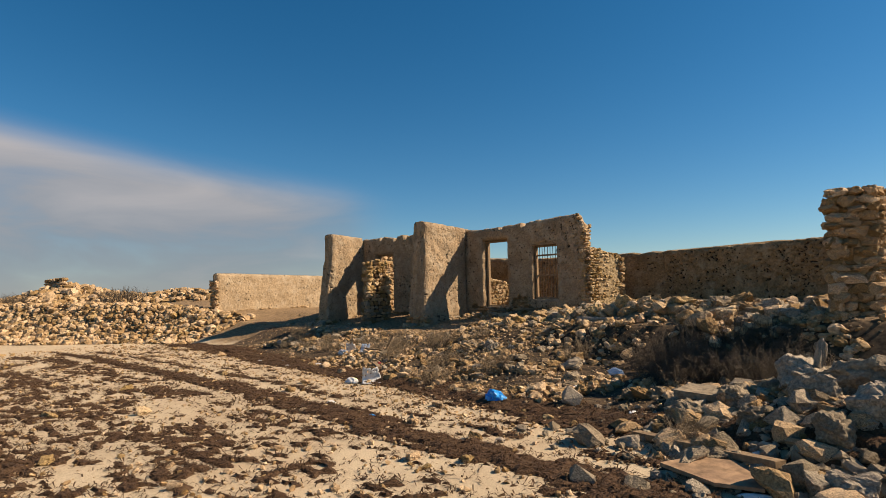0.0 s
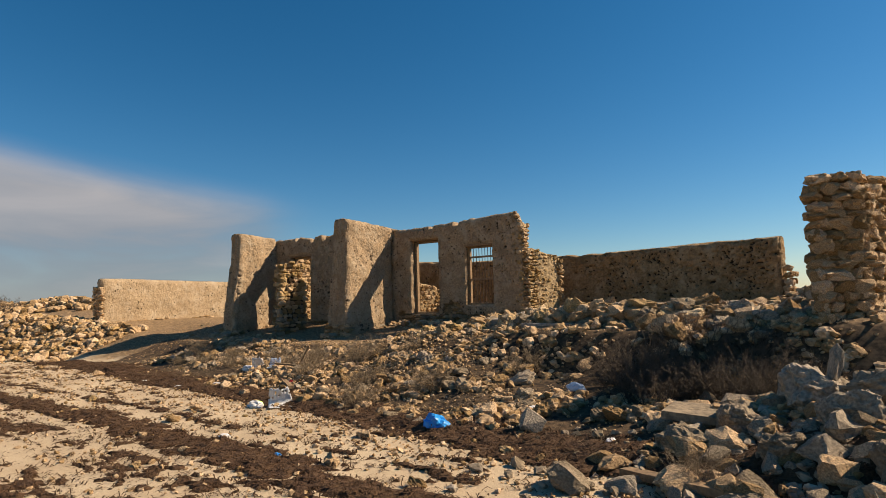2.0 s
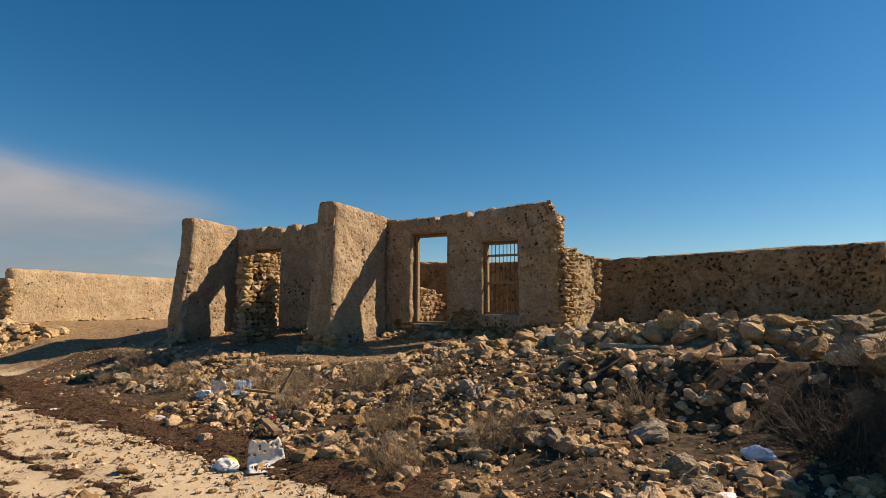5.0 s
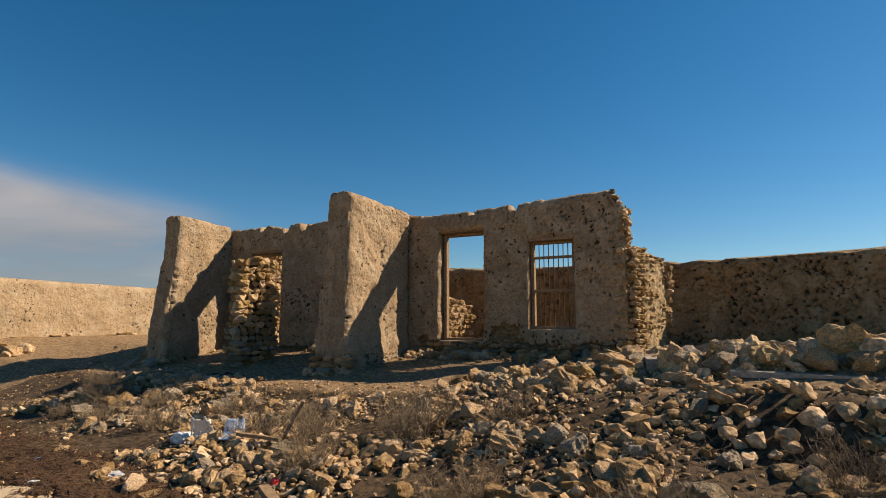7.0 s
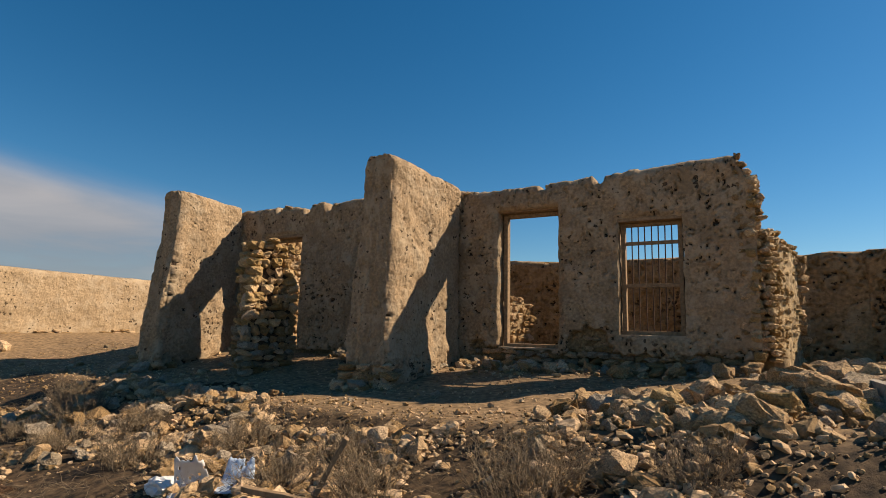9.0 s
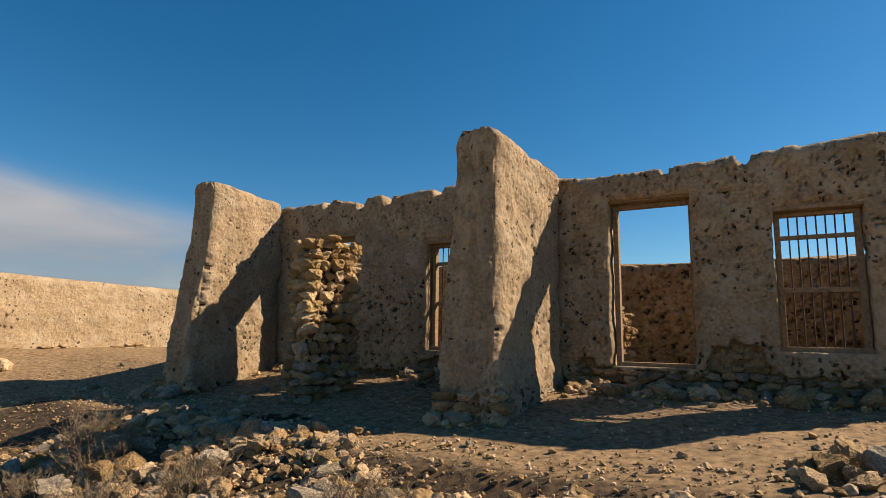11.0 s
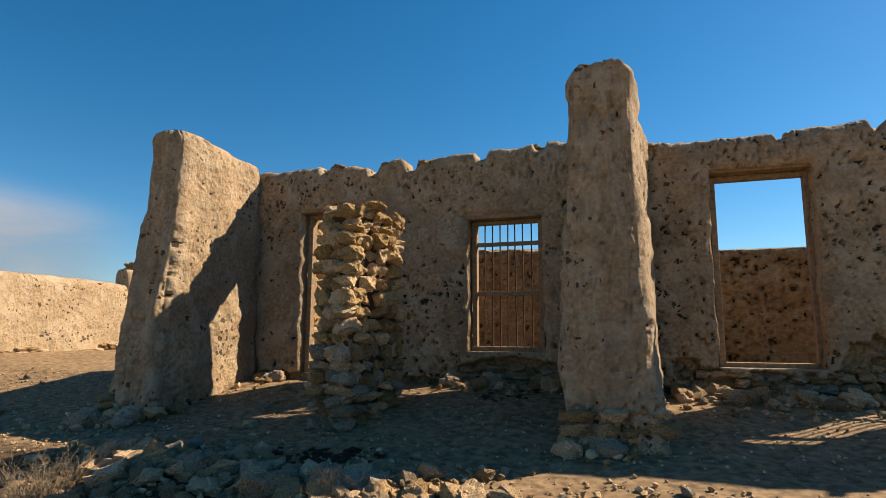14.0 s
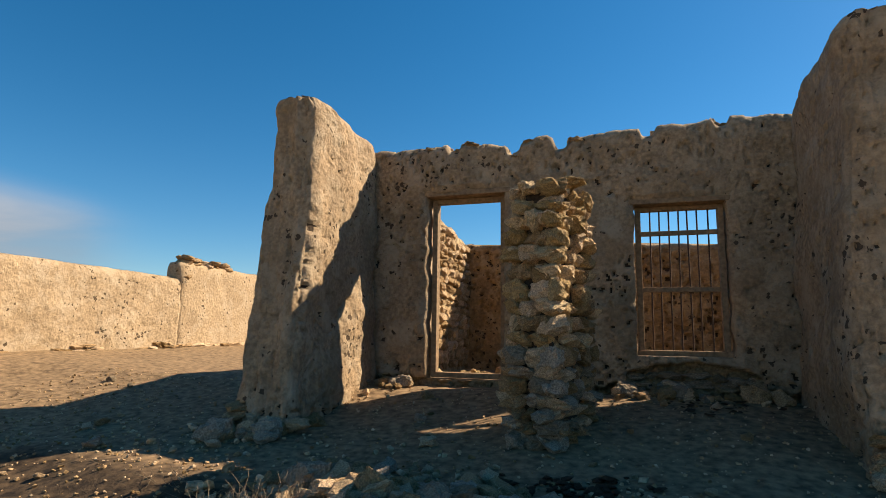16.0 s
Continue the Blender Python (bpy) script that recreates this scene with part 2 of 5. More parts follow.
Z_FRONT = (0.3, 0.3, 0.15, 0.0, -0.1, -0.16, -0.2, -0.18, -0.2, -0.21, 0.0, 0.08, 0.1, 0.2)
MOUNDS = ((-25, -4.0, 3.4, 2.2, 0.95), (-19, -0.5, 4.0, 1.4, 0.55), (9.6, -7.2, 1.2, 0.9, 0.38), (8.9, -6.1, 0.7, 0.5, 0.2), (4.8, -2.75, 1.0, 0.45, 0.12),
          (6.0, -3.2, 1.0, 0.5, 0.16), (7.6, -3.3, 1.2, 0.5, 0.18), (9.4, -3.9, 1.0, 0.8, 0.2), (7.9, -5.0, 0.8, 0.5, -0.3), (3.6, -2.4, 0.6, 0.5, 0.12),
          (-2.6, -1.5, 1.1, 0.7, 0.07), (2.9, -3.0, 0.9, 0.7, 0.1), (8.9, 0.4, 0.6, 0.9, 0.35))
BEACH = -1.06


def ground_z(x, y, rough=True):
    yb, yc = lerp_table(x, GX, Y_BEACH), lerp_table(x, GX, Y_CREST)
    zc, zf = lerp_table(x, GX, Z_CREST), lerp_table(x, GX, Z_FRONT)
    if y < yb:
        z = BEACH - 0.008 * min(yb - y, 12)
    elif y < yc:
        s = (y - yb) / (yc - yb)
        soft = s ** 1.6
        steep = 0.42 * s / 0.8 if s < 0.8 else 0.42 + 0.58 * (s - 0.8) / 0.2
        k = min(1.0, max(0.0, (x - 4.0) / 1.5))
        z = BEACH + (zc - BEACH) * (soft + (steep - soft) * k)
    elif y < -0.5:
        s = (y - yc) / (-0.5 - yc)
        z = zc + (zf - zc) * s ** 1.7
    else:
        z = zf
    if abs(x) < 40 and abs(y) < 20:
        for mx, my, rx, ry, h in MOUNDS:
            z += h * math.exp(-((x - mx) / rx) ** 2 - ((y - my) / ry) ** 2)
    if rough and abs(x) < 45 and -40 < y < 30:
        amp = 0.02 if y < yb else (0.07 if y < yc else 0.03)
        z += amp * fbm(x * 0.9, y * 0.9) + 0.007 * fbm(x * 4.1, y * 4.1, 3.0)
    return z


def axis_marks(lo, hi, step, far):
    a = list(np.arange(lo, hi + 1e-6, step))
    grow, left, right = step, [], []
    p = q = 0.0
    while p < far:
        grow *= 1.35
        p += grow
        left.append(lo - p)
        right.append(hi + p)
    return left[::-1] + a + right


def grid_ground():
    xs, ys = axis_marks(-15, 12, 0.11, 2500), axis_marks(-15, 4, 0.11, 2500)
    verts = [(x, y, ground_z(x, y)) for y in ys for x in xs]
    w = len(xs)
    faces = [(j * w + i, j * w + i + 1, (j + 1) * w + i + 1, (j + 1) * w + i) for j in range(len(ys) - 1) for i in range(w - 1)]
    me = mesh_of("ground", verts, faces, SAND)
    soil = me.attributes.new("soil", "FLOAT", "POINT")
    vals = []
    for x, y, z in verts:
        yb, yc = lerp_table(x, GX, Y_BEACH), lerp_table(x, GX, Y_CREST)
        s = (y - yb) / max(0.1, yc - yb)
        vals.append(max(0.0, min(1.0, s * 5)) * max(0.0, min(1.0, (1.12 - s) * 7)) if x > -7 else 0.0)
    soil.data.foreach_set("value", vals)
    return tagged(new("ground", me), "pale sandy shore rising to a dusty earth terrace", "ground", kind="structure")


grid_ground()


# ---- mud walls ----
def pocks(u, v, seed, density, depth, foot=-9.0):
    """Depth of the ragged pits where plaster has fallen off, at a place on a wall; more of them under the height foot."""
    wu, wv = u + 0.05 * noise.noise(Vector((u * 10, v * 10, seed))) + 0.012 * noise.noise(Vector((u * 31, v * 31, seed))), v + 0.05 * noise.noise(Vector((u * 10, v * 10, seed + 7))) + 0.012 * noise.noise(Vector((u * 31, v * 31, seed + 7)))
    patch = 0.7 * noise.noise(Vector((u * 0.9, v * 0.9, seed + 20))) + 0.6 * noise.noise(Vector((u * 2.6, v * 2.6, seed + 26)))
    chance = density * (0.36 + 0.7 * patch) + max(0.0, min(0.75, (foot - v) * 3.5))
    deep, grow = 0.0, 1.25 if depth > 0.09 else 1.0
    for f, size in ((6.0, 0.17), (10.0, 0.25), (16.0, 0.34), (23.0, 0.42)):
        d, p = noise.voronoi(Vector((wu * f + seed, wv * f * 0.8, seed * 0.7)))
        c = noise.cell(p[0] * 7.31)
        r = grow * size * (0.5 + 1.0 * abs(noise.noise(p[0] * 2.3)))
        near = d[0] + 0.22 * noise.noise(Vector((u * 26, v * 34, seed + f)))
        if abs(c) < chance and near < r:
            deep = max(deep, depth * (0.6 + 0.4 * abs(c)) * min(1.0, (r - near) / (0.22 * r)))
    return deep


def bare_shaded_pits(me, faces, pit_at):
    # pit floors take the core whose colour carries their shade
    me.materials.append(SHADED_CORE)
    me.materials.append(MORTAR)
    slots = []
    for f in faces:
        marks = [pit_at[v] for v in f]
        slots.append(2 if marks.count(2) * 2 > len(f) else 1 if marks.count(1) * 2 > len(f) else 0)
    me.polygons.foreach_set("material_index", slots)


def panel_wall(name, x0, x1, y0, y1, base, top, holes, mat, seed, step=0.035, dens=0.5, depth=0.035, swell=0.03, foot=-9.0, patches=(), under=None):
    """A wall along x between y0 (front) and y1 (back) with rectangular openings (x0, x1, z0, z1) right through it.
    base and top: heights by x; under: height by x to which the plaster has fallen off the footing."""
    xs = set(np.round(np.arange(x0, x1, step), 4)) | {x1}
    low = min(base(x) for x in np.linspace(x0, x1, 20)) - 0.15
    cut = max([h[3] for h in holes] + [low + 0.5])
    zs = set(np.round(np.arange(low, cut, step), 4)) | {cut}
    for h in holes:
        xs = {x for x in xs if min(abs(x - h[0]), abs(x - h[1])) > step * 0.45} | {h[0], h[1]}
        zs = {z for z in zs if min(abs(z - h[2]), abs(z - h[3])) > step * 0.45} | {h[2], h[3]}
    xs, zs = sorted(xs), sorted(zs)
    tops = 14
    rows = len(zs) + tops
    verts, pit_at = [], []
    for face in (0, 1):
        for i, x in enumerate(xs):
            t = top(x)
            for k in range(rows):
                z = zs[k] if k < len(zs) else cut + (t - cut) * (k - len(zs) + 1) / tops
                edge = max(0.0, 1 - (t - z) / 0.10)
                rim = min([max(abs(x - (h[0] + h[1]) / 2) - (h[1] - h[0]) / 2, abs(z - (h[2] + h[3]) / 2) - (h[3] - h[2]) / 2) for h in holes] + [1.0])
                pit = (pocks(x, z, seed, dens, depth, foot) if face == 0 else pocks(x, z, seed + 5, dens, depth)) * (rim > 0.02)
                if face == 0:
                    off = swell * fbm(x * 1.3, z * 1.3, seed) + 0.018 * fbm(x * 5, z * 5, seed + 2) - pit
                    y = y0 - off + edge * edge * 0.07 + (0.04 * max(0, 1 - rim / 0.07) if rim < 0.07 else 0)
                    for cx, cz, rx, rz, deep in patches:
                        q = math.hypot((x - cx) / rx, (z - cz) / rz) + 0.25 * fbm(x * 5, z * 5, seed + 1)
                        if q < 1:
                            y += deep * min(1.0, (1 - q) / 0.12)
                            pit = -1.0
                    if under and z < under(x):
                        y += 0.09 * min(1.0, (under(x) - z) / 0.03)
                        pit = -1.0
                else:
                    off = swell * fbm(x * 1.3, z * 1.3, seed + 9) - pit
                    y = y1 + off - edge * edge * 0.07
                jx = 0.02 * fbm(x * 5, z * 5, seed + 4) if rim < 0.2 else 0.0
                verts.append((x + jx, y, z))
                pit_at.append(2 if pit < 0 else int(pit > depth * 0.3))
    n = len(xs) * rows
    idx = lambda f, i, k: f * n + i * rows + k

    def solid(i, k):
        if i < 0 or k < 0 or i >= len(xs) - 1 or k >= rows - 1:
            return False
        xm = (xs[i] + xs[i + 1]) / 2
        if k < len(zs) - 1:
            zm = (zs[k] + zs[k + 1]) / 2
            return not any(h[0] < xm < h[1] and h[2] < zm < h[3] for h in holes)
        return True

    faces = []
    for i in range(len(xs) - 1):
        for k in range(rows - 1):
            if not solid(i, k):
                continue
            faces.append((idx(0, i, k), idx(0, i + 1, k), idx(0, i + 1, k + 1), idx(0, i, k + 1)))
            faces.append((idx(1, i, k), idx(1, i, k + 1), idx(1, i + 1, k + 1), idx(1, i + 1, k)))
            if not solid(i - 1, k):
                faces.append((idx(0, i, k), idx(0, i, k + 1), idx(1, i, k + 1), idx(1, i, k)))
            if not solid(i + 1, k):
                faces.append((idx(0, i + 1, k), idx(1, i + 1, k), idx(1, i + 1, k + 1), idx(0, i + 1, k + 1)))
            if not solid(i, k - 1):
                faces.append((idx(0, i, k), idx(1, i, k), idx(1, i + 1, k), idx(0, i + 1, k)))
            if not solid(i, k + 1):
                faces.append((idx(0, i, k + 1), idx(0, i + 1, k + 1), idx(1, i + 1, k + 1), idx(1, i, k + 1)))
    me = mesh_of(name, verts, faces, mat)
    bare_shaded_pits(me, faces, pit_at)
    return new(name, me)


def jag(x, seed, amp):
    """The broken line of a wall's top."""
    return amp * (fbm(x * 1.1, seed) + 0.6 * fbm(x * 4.2, seed + 3) + 0.4 * round(1.6 * noise.noise(Vector((x * 3.0, seed, 1)))))


def loop_wall(name, ends, half_low, half_high, low, top, mat, seed, step=0.04, dens=0.5, depth=0.03, swell=0.03, foot=-9.0, lean=(0, 0), round_r=0.12, batter=(0, 0), soft_top=0.12):
    """A free-standing wall from ends[0] to ends[1] with rounded ends: half its thickness at the foot and at the top,
    and batter: how far each end stands out at the foot. top: height along it, 0 to 1."""
    a, b = Vector(ends[0]), Vector(ends[1])
    along = (b - a).normalized()
    side = Vector((-along.y, along.x))
    length = (b - a).length
    zmax = max(top(s) for s in np.linspace(0, 1, 30))
    rows = max(8, int((zmax - low) / step))
    n_long = max(3, int(length / step))
    n_end = max(4, int(2 * half_low / step))
    ring = [(i / n_long, -1.0) for i in range(n_long)] + [(1.0, -1 + 2 * i / n_end) for i in range(n_end)]
    ring += [(1 - i / n_long, 1.0) for i in range(n_long)] + [(0.0, 1 - 2 * i / n_end) for i in range(n_end)]
    verts, per, pit_at = [], len(ring), []
    caps = 4
    for k in range(rows + caps + 1):
        for s, w in ring:
            f = min(1.0, k / rows)
            t = top(s)
            inset = 0.0
            if k > rows:
                inset = (k - rows) / (caps + 0.6)
            z = low + (t - low) * f
            near_top = max(0.0, 1 - (t - z) / soft_top)
            half = (half_low + (half_high - half_low) * f ** 0.8) * (1 - inset) - soft_top * 0.4 * near_top ** 2 * (1 - inset)
            lo_u, hi_u = -batter[0] * (1 - f) ** 1.3, length + batter[1] * (1 - f) ** 1.3
            r = min(round_r, half)
            u, v = lo_u + (hi_u - lo_u) * s, w * half
            u_in = max(lo_u + r, min(hi_u - r, u))
            v_in = max(-half + r, min(half - r, v))
            du, dv = u - u_in, v - v_in
            if du and dv:
                d = math.hypot(du, dv)
                k2 = r / d if d > r else 1.0
                u, v = u_in + du * k2, v_in + dv * k2
            if inset:
                if s in (0.0, 1.0):
                    u += (0.1 * inset) * (1 if s == 0 else -1)
            nrm = Vector((du, dv))
            nrm = nrm.normalized() if nrm.length > 1e-6 else Vector((0, w))
            q = a + along * u + side * v
            off = swell * fbm(q.x * 1.4 + 3 * w, q.y * 1.4, z * 1.4 + seed) + 0.012 * fbm(q.x * 7, q.y * 7, z * 7)
            pit = pocks(u + v * 2.3 + 9 * w, z, seed, dens, depth, foot) * (1 if k < rows else 0)
            off -= pit
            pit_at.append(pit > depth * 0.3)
            p = a + along * (u + nrm.x * off) + side * (v + nrm.y * off)
            zz = z + (0.02 * fbm(q.x * 3, q.y * 3, seed) + 0.03 * inset if k >= rows else 0)
            verts.append((p.x + lean[0] * f, p.y + lean[1] * f, zz))
    faces = []
    for k in range(rows + caps):
        for i in range(per):
            j = (i + 1) % per
            faces.append((k * per + i, k * per + j, (k + 1) * per + j, (k + 1) * per + i))
    last = (rows + caps) * per
    faces.append(tuple(range(last, last + per)))
    me = mesh_of(name, verts, faces, mat)
    bare_shaded_pits(me, faces, pit_at)
    return new(name, me)


TOP_X = (-6.2, -5.2, -4.1, -3.9, -3.4, -3.3, -2.6, -1.9, -0.9, -0.4, 0.35, 1.15, 1.7, 2.4, 2.95, 3.05, 3.12, 3.3)
TOP_Z = (2.44, 2.44, 2.46, 2.41, 2.43, 2.37, 2.46, 2.48, 2.43, 2.33, 2.34, 2.38, 2.41, 2.44, 2.45, 2.43, 2.25, 2.14)


def facade_top(x):
    """The broken top with the sockets of the lost roof beams."""
    sockets = sum(0.09 * max(0, 1 - (abs(x - c) / 0.08) ** 4) for c in (-4.45, -3.78, -3.28, -2.42, -1.75, 0.62, 1.4))
    return lerp_table(x, TOP_X, TOP_Z) + jag(x, 3.0, 0.035) - sockets


facade = panel_wall("wall_facade", -5.95, 3.22, -0.22, 0.12, lambda x: lerp_table(x, GX, Z_FRONT),
                    facade_top,
                    [(-4.76, -3.88, -0.12, 1.90), (-2.585, -1.74, 0.18, 1.68), (-0.07, 0.835, 0.06, 2.01), (1.63, 2.42, 0.27, 1.75)],
                    PLASTER, 11.0, step=0.017, dens=0.75, depth=0.075, foot=0.16, patches=((1.22, 0.08, 0.3, 0.32, 0.13), (-0.35, 0.0, 0.14, 0.16, 0.1), (-2.1, 0.0, 0.6, 0.12, 0.12)),
                    under=lambda x: (0.03 if x > -0.3 else -0.1) + 0.07 * fbm(x * 2.1, 4.0) + 0.04 * fbm(x * 8, 6.0))
tagged(facade, "sun-shaded mud-plastered ruin wall with two doors and two windows", "wall", kind="structure")

fin_a = loop_wall("wall_fin_west", [(-5.585, -1.60), (-5.575, -0.2)], 0.32, 0.23, -0.75, lambda s: 2.555 - 0.05 * s, PLASTER, 21.0, step=0.022, dens=0.5, depth=0.06, foot=-0.1, batter=(0.34, 0), swell=0.06)
tagged(fin_a, "battered mud-plaster buttress wall with rounded worn edges", "wall", kind="structure")
fin_b = loop_wall("wall_fin_middle", [(-1.03, -1.86), (-0.92, -0.2)], 0.37, 0.255, -0.75, lambda s: 2.52 - 0.11 * s, PLASTER, 31.0, step=0.022, dens=0.5, depth=0.06, foot=0.0, batter=(0.22, 0), swell=0.06)
tagged(fin_b, "tall pale mud-plaster buttress wall with peeling foot", "wall", kind="structure")
left_wall = loop_wall("wall_left", [(-11.5, -2.7), (-11.5, 3.3)], 0.24, 0.2, -0.6, lambda s: 1.45 - 0.08 * s + 0.03 * fbm(s * 9, 2), PALE_PLASTER, 41.0, step=0.04, dens=0.35, depth=0.05)
tagged(left_wall, "low sunlit plastered boundary wall, broken at one end", "wall", kind="structure")
left_far = loop_wall("wall_left_far", [(-11.48, 3.2), (-11.9, 11)], 0.24, 0.2, -0.6, lambda s: 1.7 + 0.06 * fbm(s * 9, 5), PALE_PLASTER, 45.0, step=0.09)
tagged(left_far, "taller plastered stretch of the boundary wall", "wall", kind="structure")
back_wall = loop_wall("wall_back", [(-5.4, 3.1), (4.6, 1.98)], 0.22, 0.2, -0.3, lambda s: lerp_table(s, (0, 0.34, 0.54, 1), (1.8, 1.65, 1.51, 1.45)) + 0.03 * fbm(s * 30, 7), OLD_PLASTER, 51.0, step=0.03, dens=0.95, depth=0.1)
tagged(back_wall, "pitted ochre back wall of the roofless rooms", "wall", kind="structure")
court_wall = loop_wall("wall_courtyard", [(4.5, 1.99), (8.42, 0.95)], 0.22, 0.2, -0.3, lambda s: 1.45 + 0.02 * s + 0.03 * fbm(s * 12, 7), OLD_PLASTER, 53.0, step=0.024, dens=1.25, depth=0.1)
tagged(court_wall, "pitted ochre courtyard wall with fallen plaster", "wall", kind="structure")
inner_wall = loop_wall("wall_inner_west", [(-5.4, 0.2), (-5.4, 3.0)], 0.25, 0.22, -0.3, lambda s: 2.2 - 0.4 * s, RUBBLE_CORE, 55.0, dens=0.2)
tagged(inner_wall, "inner rubble-stone side wall lit by the sun", "wall", kind="structure")
side_wall = loop_wall("wall_side_east", [(3.24, 0.14), (3.5, 0.98)], 0.2, 0.18, -0.3, lambda s: 1.58 - 0.22 * s, RUBBLE_CORE, 57.0)
partition = loop_wall("wall_partition", [(-0.75, 0.16), (-0.32, 1.3)], 0.2, 0.17, -0.3, lambda s: 1.02 - 0.25 * s, RUBBLE_CORE, 59.0, dens=0.2)
tagged(partition, "broken inner partition of sunlit rubble stone", "wall", kind="structure")
tagged(side_wall, "broken rubble-stone side wall", "wall", kind="structure")


# ---- stones ----
def rock_bm(seed, points=22, flat=0.75, square=3.0, fine=0):
    rng = random.Random(seed)
    bm = bmesh.new()
    for _ in range(points):
        d = Vector((rng.gauss(0, 1), rng.gauss(0, 1), rng.gauss(0, 1))).normalized()
        k = (abs(d.x) ** square + abs(d.y) ** square + abs(d.z) ** square) ** (-1 / square)
        k *= rng.uniform(0.82, 1.08)
        bm.verts.new((d.x * k * 0.5, d.y * k * 0.5 * rng.uniform(0.9, 1), d.z * k * 0.5 * flat))
    res = bmesh.ops.convex_hull(bm, input=bm.verts)
    bmesh.ops.delete(bm, geom=[v for v in bm.verts if not v.link_faces], context="VERTS")
    bmesh.ops.dissolve_limit(bm, angle_limit=radians(9), verts=bm.verts, edges=bm.edges)
    bmesh.ops.triangulate(bm, faces=bm.faces)
    for _ in range(fine):
        bmesh.ops.subdivide_edges(bm, edges=bm.edges, cuts=1, use_grid_fill=True)
        bmesh.ops.smooth_vert(bm, verts=bm.verts, factor=0.05, use_axis_x=True, use_axis_y=True, use_axis_z=True)
    if fine:
        bm.normal_update()
        for v in bm.verts:
            v.co += v.normal * (0.11 * fbm(v.co.x * 3.2 + seed, v.co.y * 3.5, v.co.z * 3.5) + 0.035 * fbm(v.co.x * 9 + seed, v.co.y * 9, v.co.z * 9, 2) - 0.05 * abs(noise.noise(v.co * 6 + Vector((seed, 0, 0)))))
        bmesh.ops.triangulate(bm, faces=bm.faces)
    bmesh.ops.recalc_face_normals(bm, faces=bm.faces)
    return bm


def rock_pool(name, count, seed, mat, **kw):
    pool = []
    for i in range(count):
        bm = rock_bm(seed + i, **kw)
        me = bpy.data.meshes.new(name)
        bm.to_mesh(me)
        bm.free()
        me.materials.append(mat)
        pool.append(me)
    return pool


CHIP = rock_pool("stone", 6, 90, STONE, points=18)
PALE = rock_pool("stone", 10, 400, PALE_STONE, points=24, flat=0.75, square=4.0, fine=2)
BLOCKY_LOW = rock_pool("stone", 8, 180, STONE, points=26, flat=0.8, square=5.0)
ANGULAR = rock_pool("stone", 12, 100, STONE, points=22, fine=1)
ANGULAR_GREY = rock_pool("stone", 8, 130, GREY_STONE, points=22, fine=1)
BLOCKY = rock_pool("stone", 10, 200, STONE, points=30, flat=0.8, square=5.0, fine=1)
BLOCKY_GREY = rock_pool("stone", 6, 230, GREY_STONE, points=30, flat=0.8, square=6.0)
CARVED = rock_pool("stone", 10, 300, STONE, points=26, flat=0.7, square=4.5, fine=2)
SLABS = rock_pool("boulder", 6, 510, GREY_STONE, points=40, flat=0.72, square=8.0, fine=3)
BLOCKS = rock_pool("boulder", 6, 540, PALE_STONE, points=30, flat=0.8, square=6.0, fine=3)
CARVED_GREY = rock_pool("stone", 6, 330, GREY_STONE, points=26, flat=0.75, square=5.0, fine=2)


def mesh_arrays(me):
    v = np.empty(len(me.vertices) * 3)
    me.vertices.foreach_get("co", v)
    f = np.array([p.vertices[:] for p in me.polygons])
    return v.reshape(-1, 3), f


ARRAYS = {}


def arrays(me):
    if me.name not in ARRAYS:
        ARRAYS[me.name] = mesh_arrays(me)
    return ARRAYS[me.name]


def stone_matrix(x, y, z, sx, sy, sz, rng, tilt=0.5):
    e = Euler((rng.uniform(-tilt, tilt), rng.uniform(-tilt, tilt), rng.uniform(0, 6.28)))
    return Matrix.LocRotScale((x, y, z), e, (sx, sy, sz))


def lay_stones(parent, spots, singles=300, name="stone", label="loose limestone pieces"):
    """spots: (mesh, matrix). The first ones become parts of their own; the rest one joined mesh."""
    inv = parent.matrix_world.inverted()
    for me, m in spots[:singles]:
        ob = new(name, me)
        ob.parent = parent
        ob.matrix_basis = inv @ m
    rest = spots[singles:]
    if rest:
        vs, fs, n = [], [], 0
        for me, m in rest:
            v, f = arrays(me)
            mm = np.array(inv @ m)
            vs.append(v @ mm[:3, :3].T + mm[:3, 3])
            fs.append(f + n)
            n += len(v)
        v, f = np.concatenate(vs), np.concatenate(fs)
        me = bpy.data.meshes.new("rubble")
        me.from_pydata(v.tolist(), [], f.tolist())
        me.materials.append(rest[0][0].materials[0])
        ob = new("rubble", me)
        ob.parent = parent
        tagged(ob, label, kind="stuff")


def scatter(rng, count, where, size, pool, sink=0.15, tilt=0.5, power=1.0):
    """Random stones. where(): x, y or None."""
    spots = []
    while len(spots) < count:
        q = where()
        if q is None:
            continue
        x, y = q
        s = size[0] + (size[1] - size[0]) * rng.random() ** (2.2 * power)
        sx, sy, sz = s * rng.uniform(0.8, 1.3), s * rng.uniform(0.7, 1.1), s * rng.uniform(0.65, 1.0)
        spots.append((rng.choice(pool), stone_matrix(x, y, ground_z(x, y) + sz * (0.3 - sink), sx, sy, sz, rng, tilt)))
    return spots


def heap(name, x, y, label, category, spots, singles=300, group="stone heaps"):
    ob = thing(name, x, y, ground_z(x, y), label, category, group)
    bpy.context.view_layer.update()
    lay_stones(ob, spots, singles)
    return ob


rng = random.Random(5)


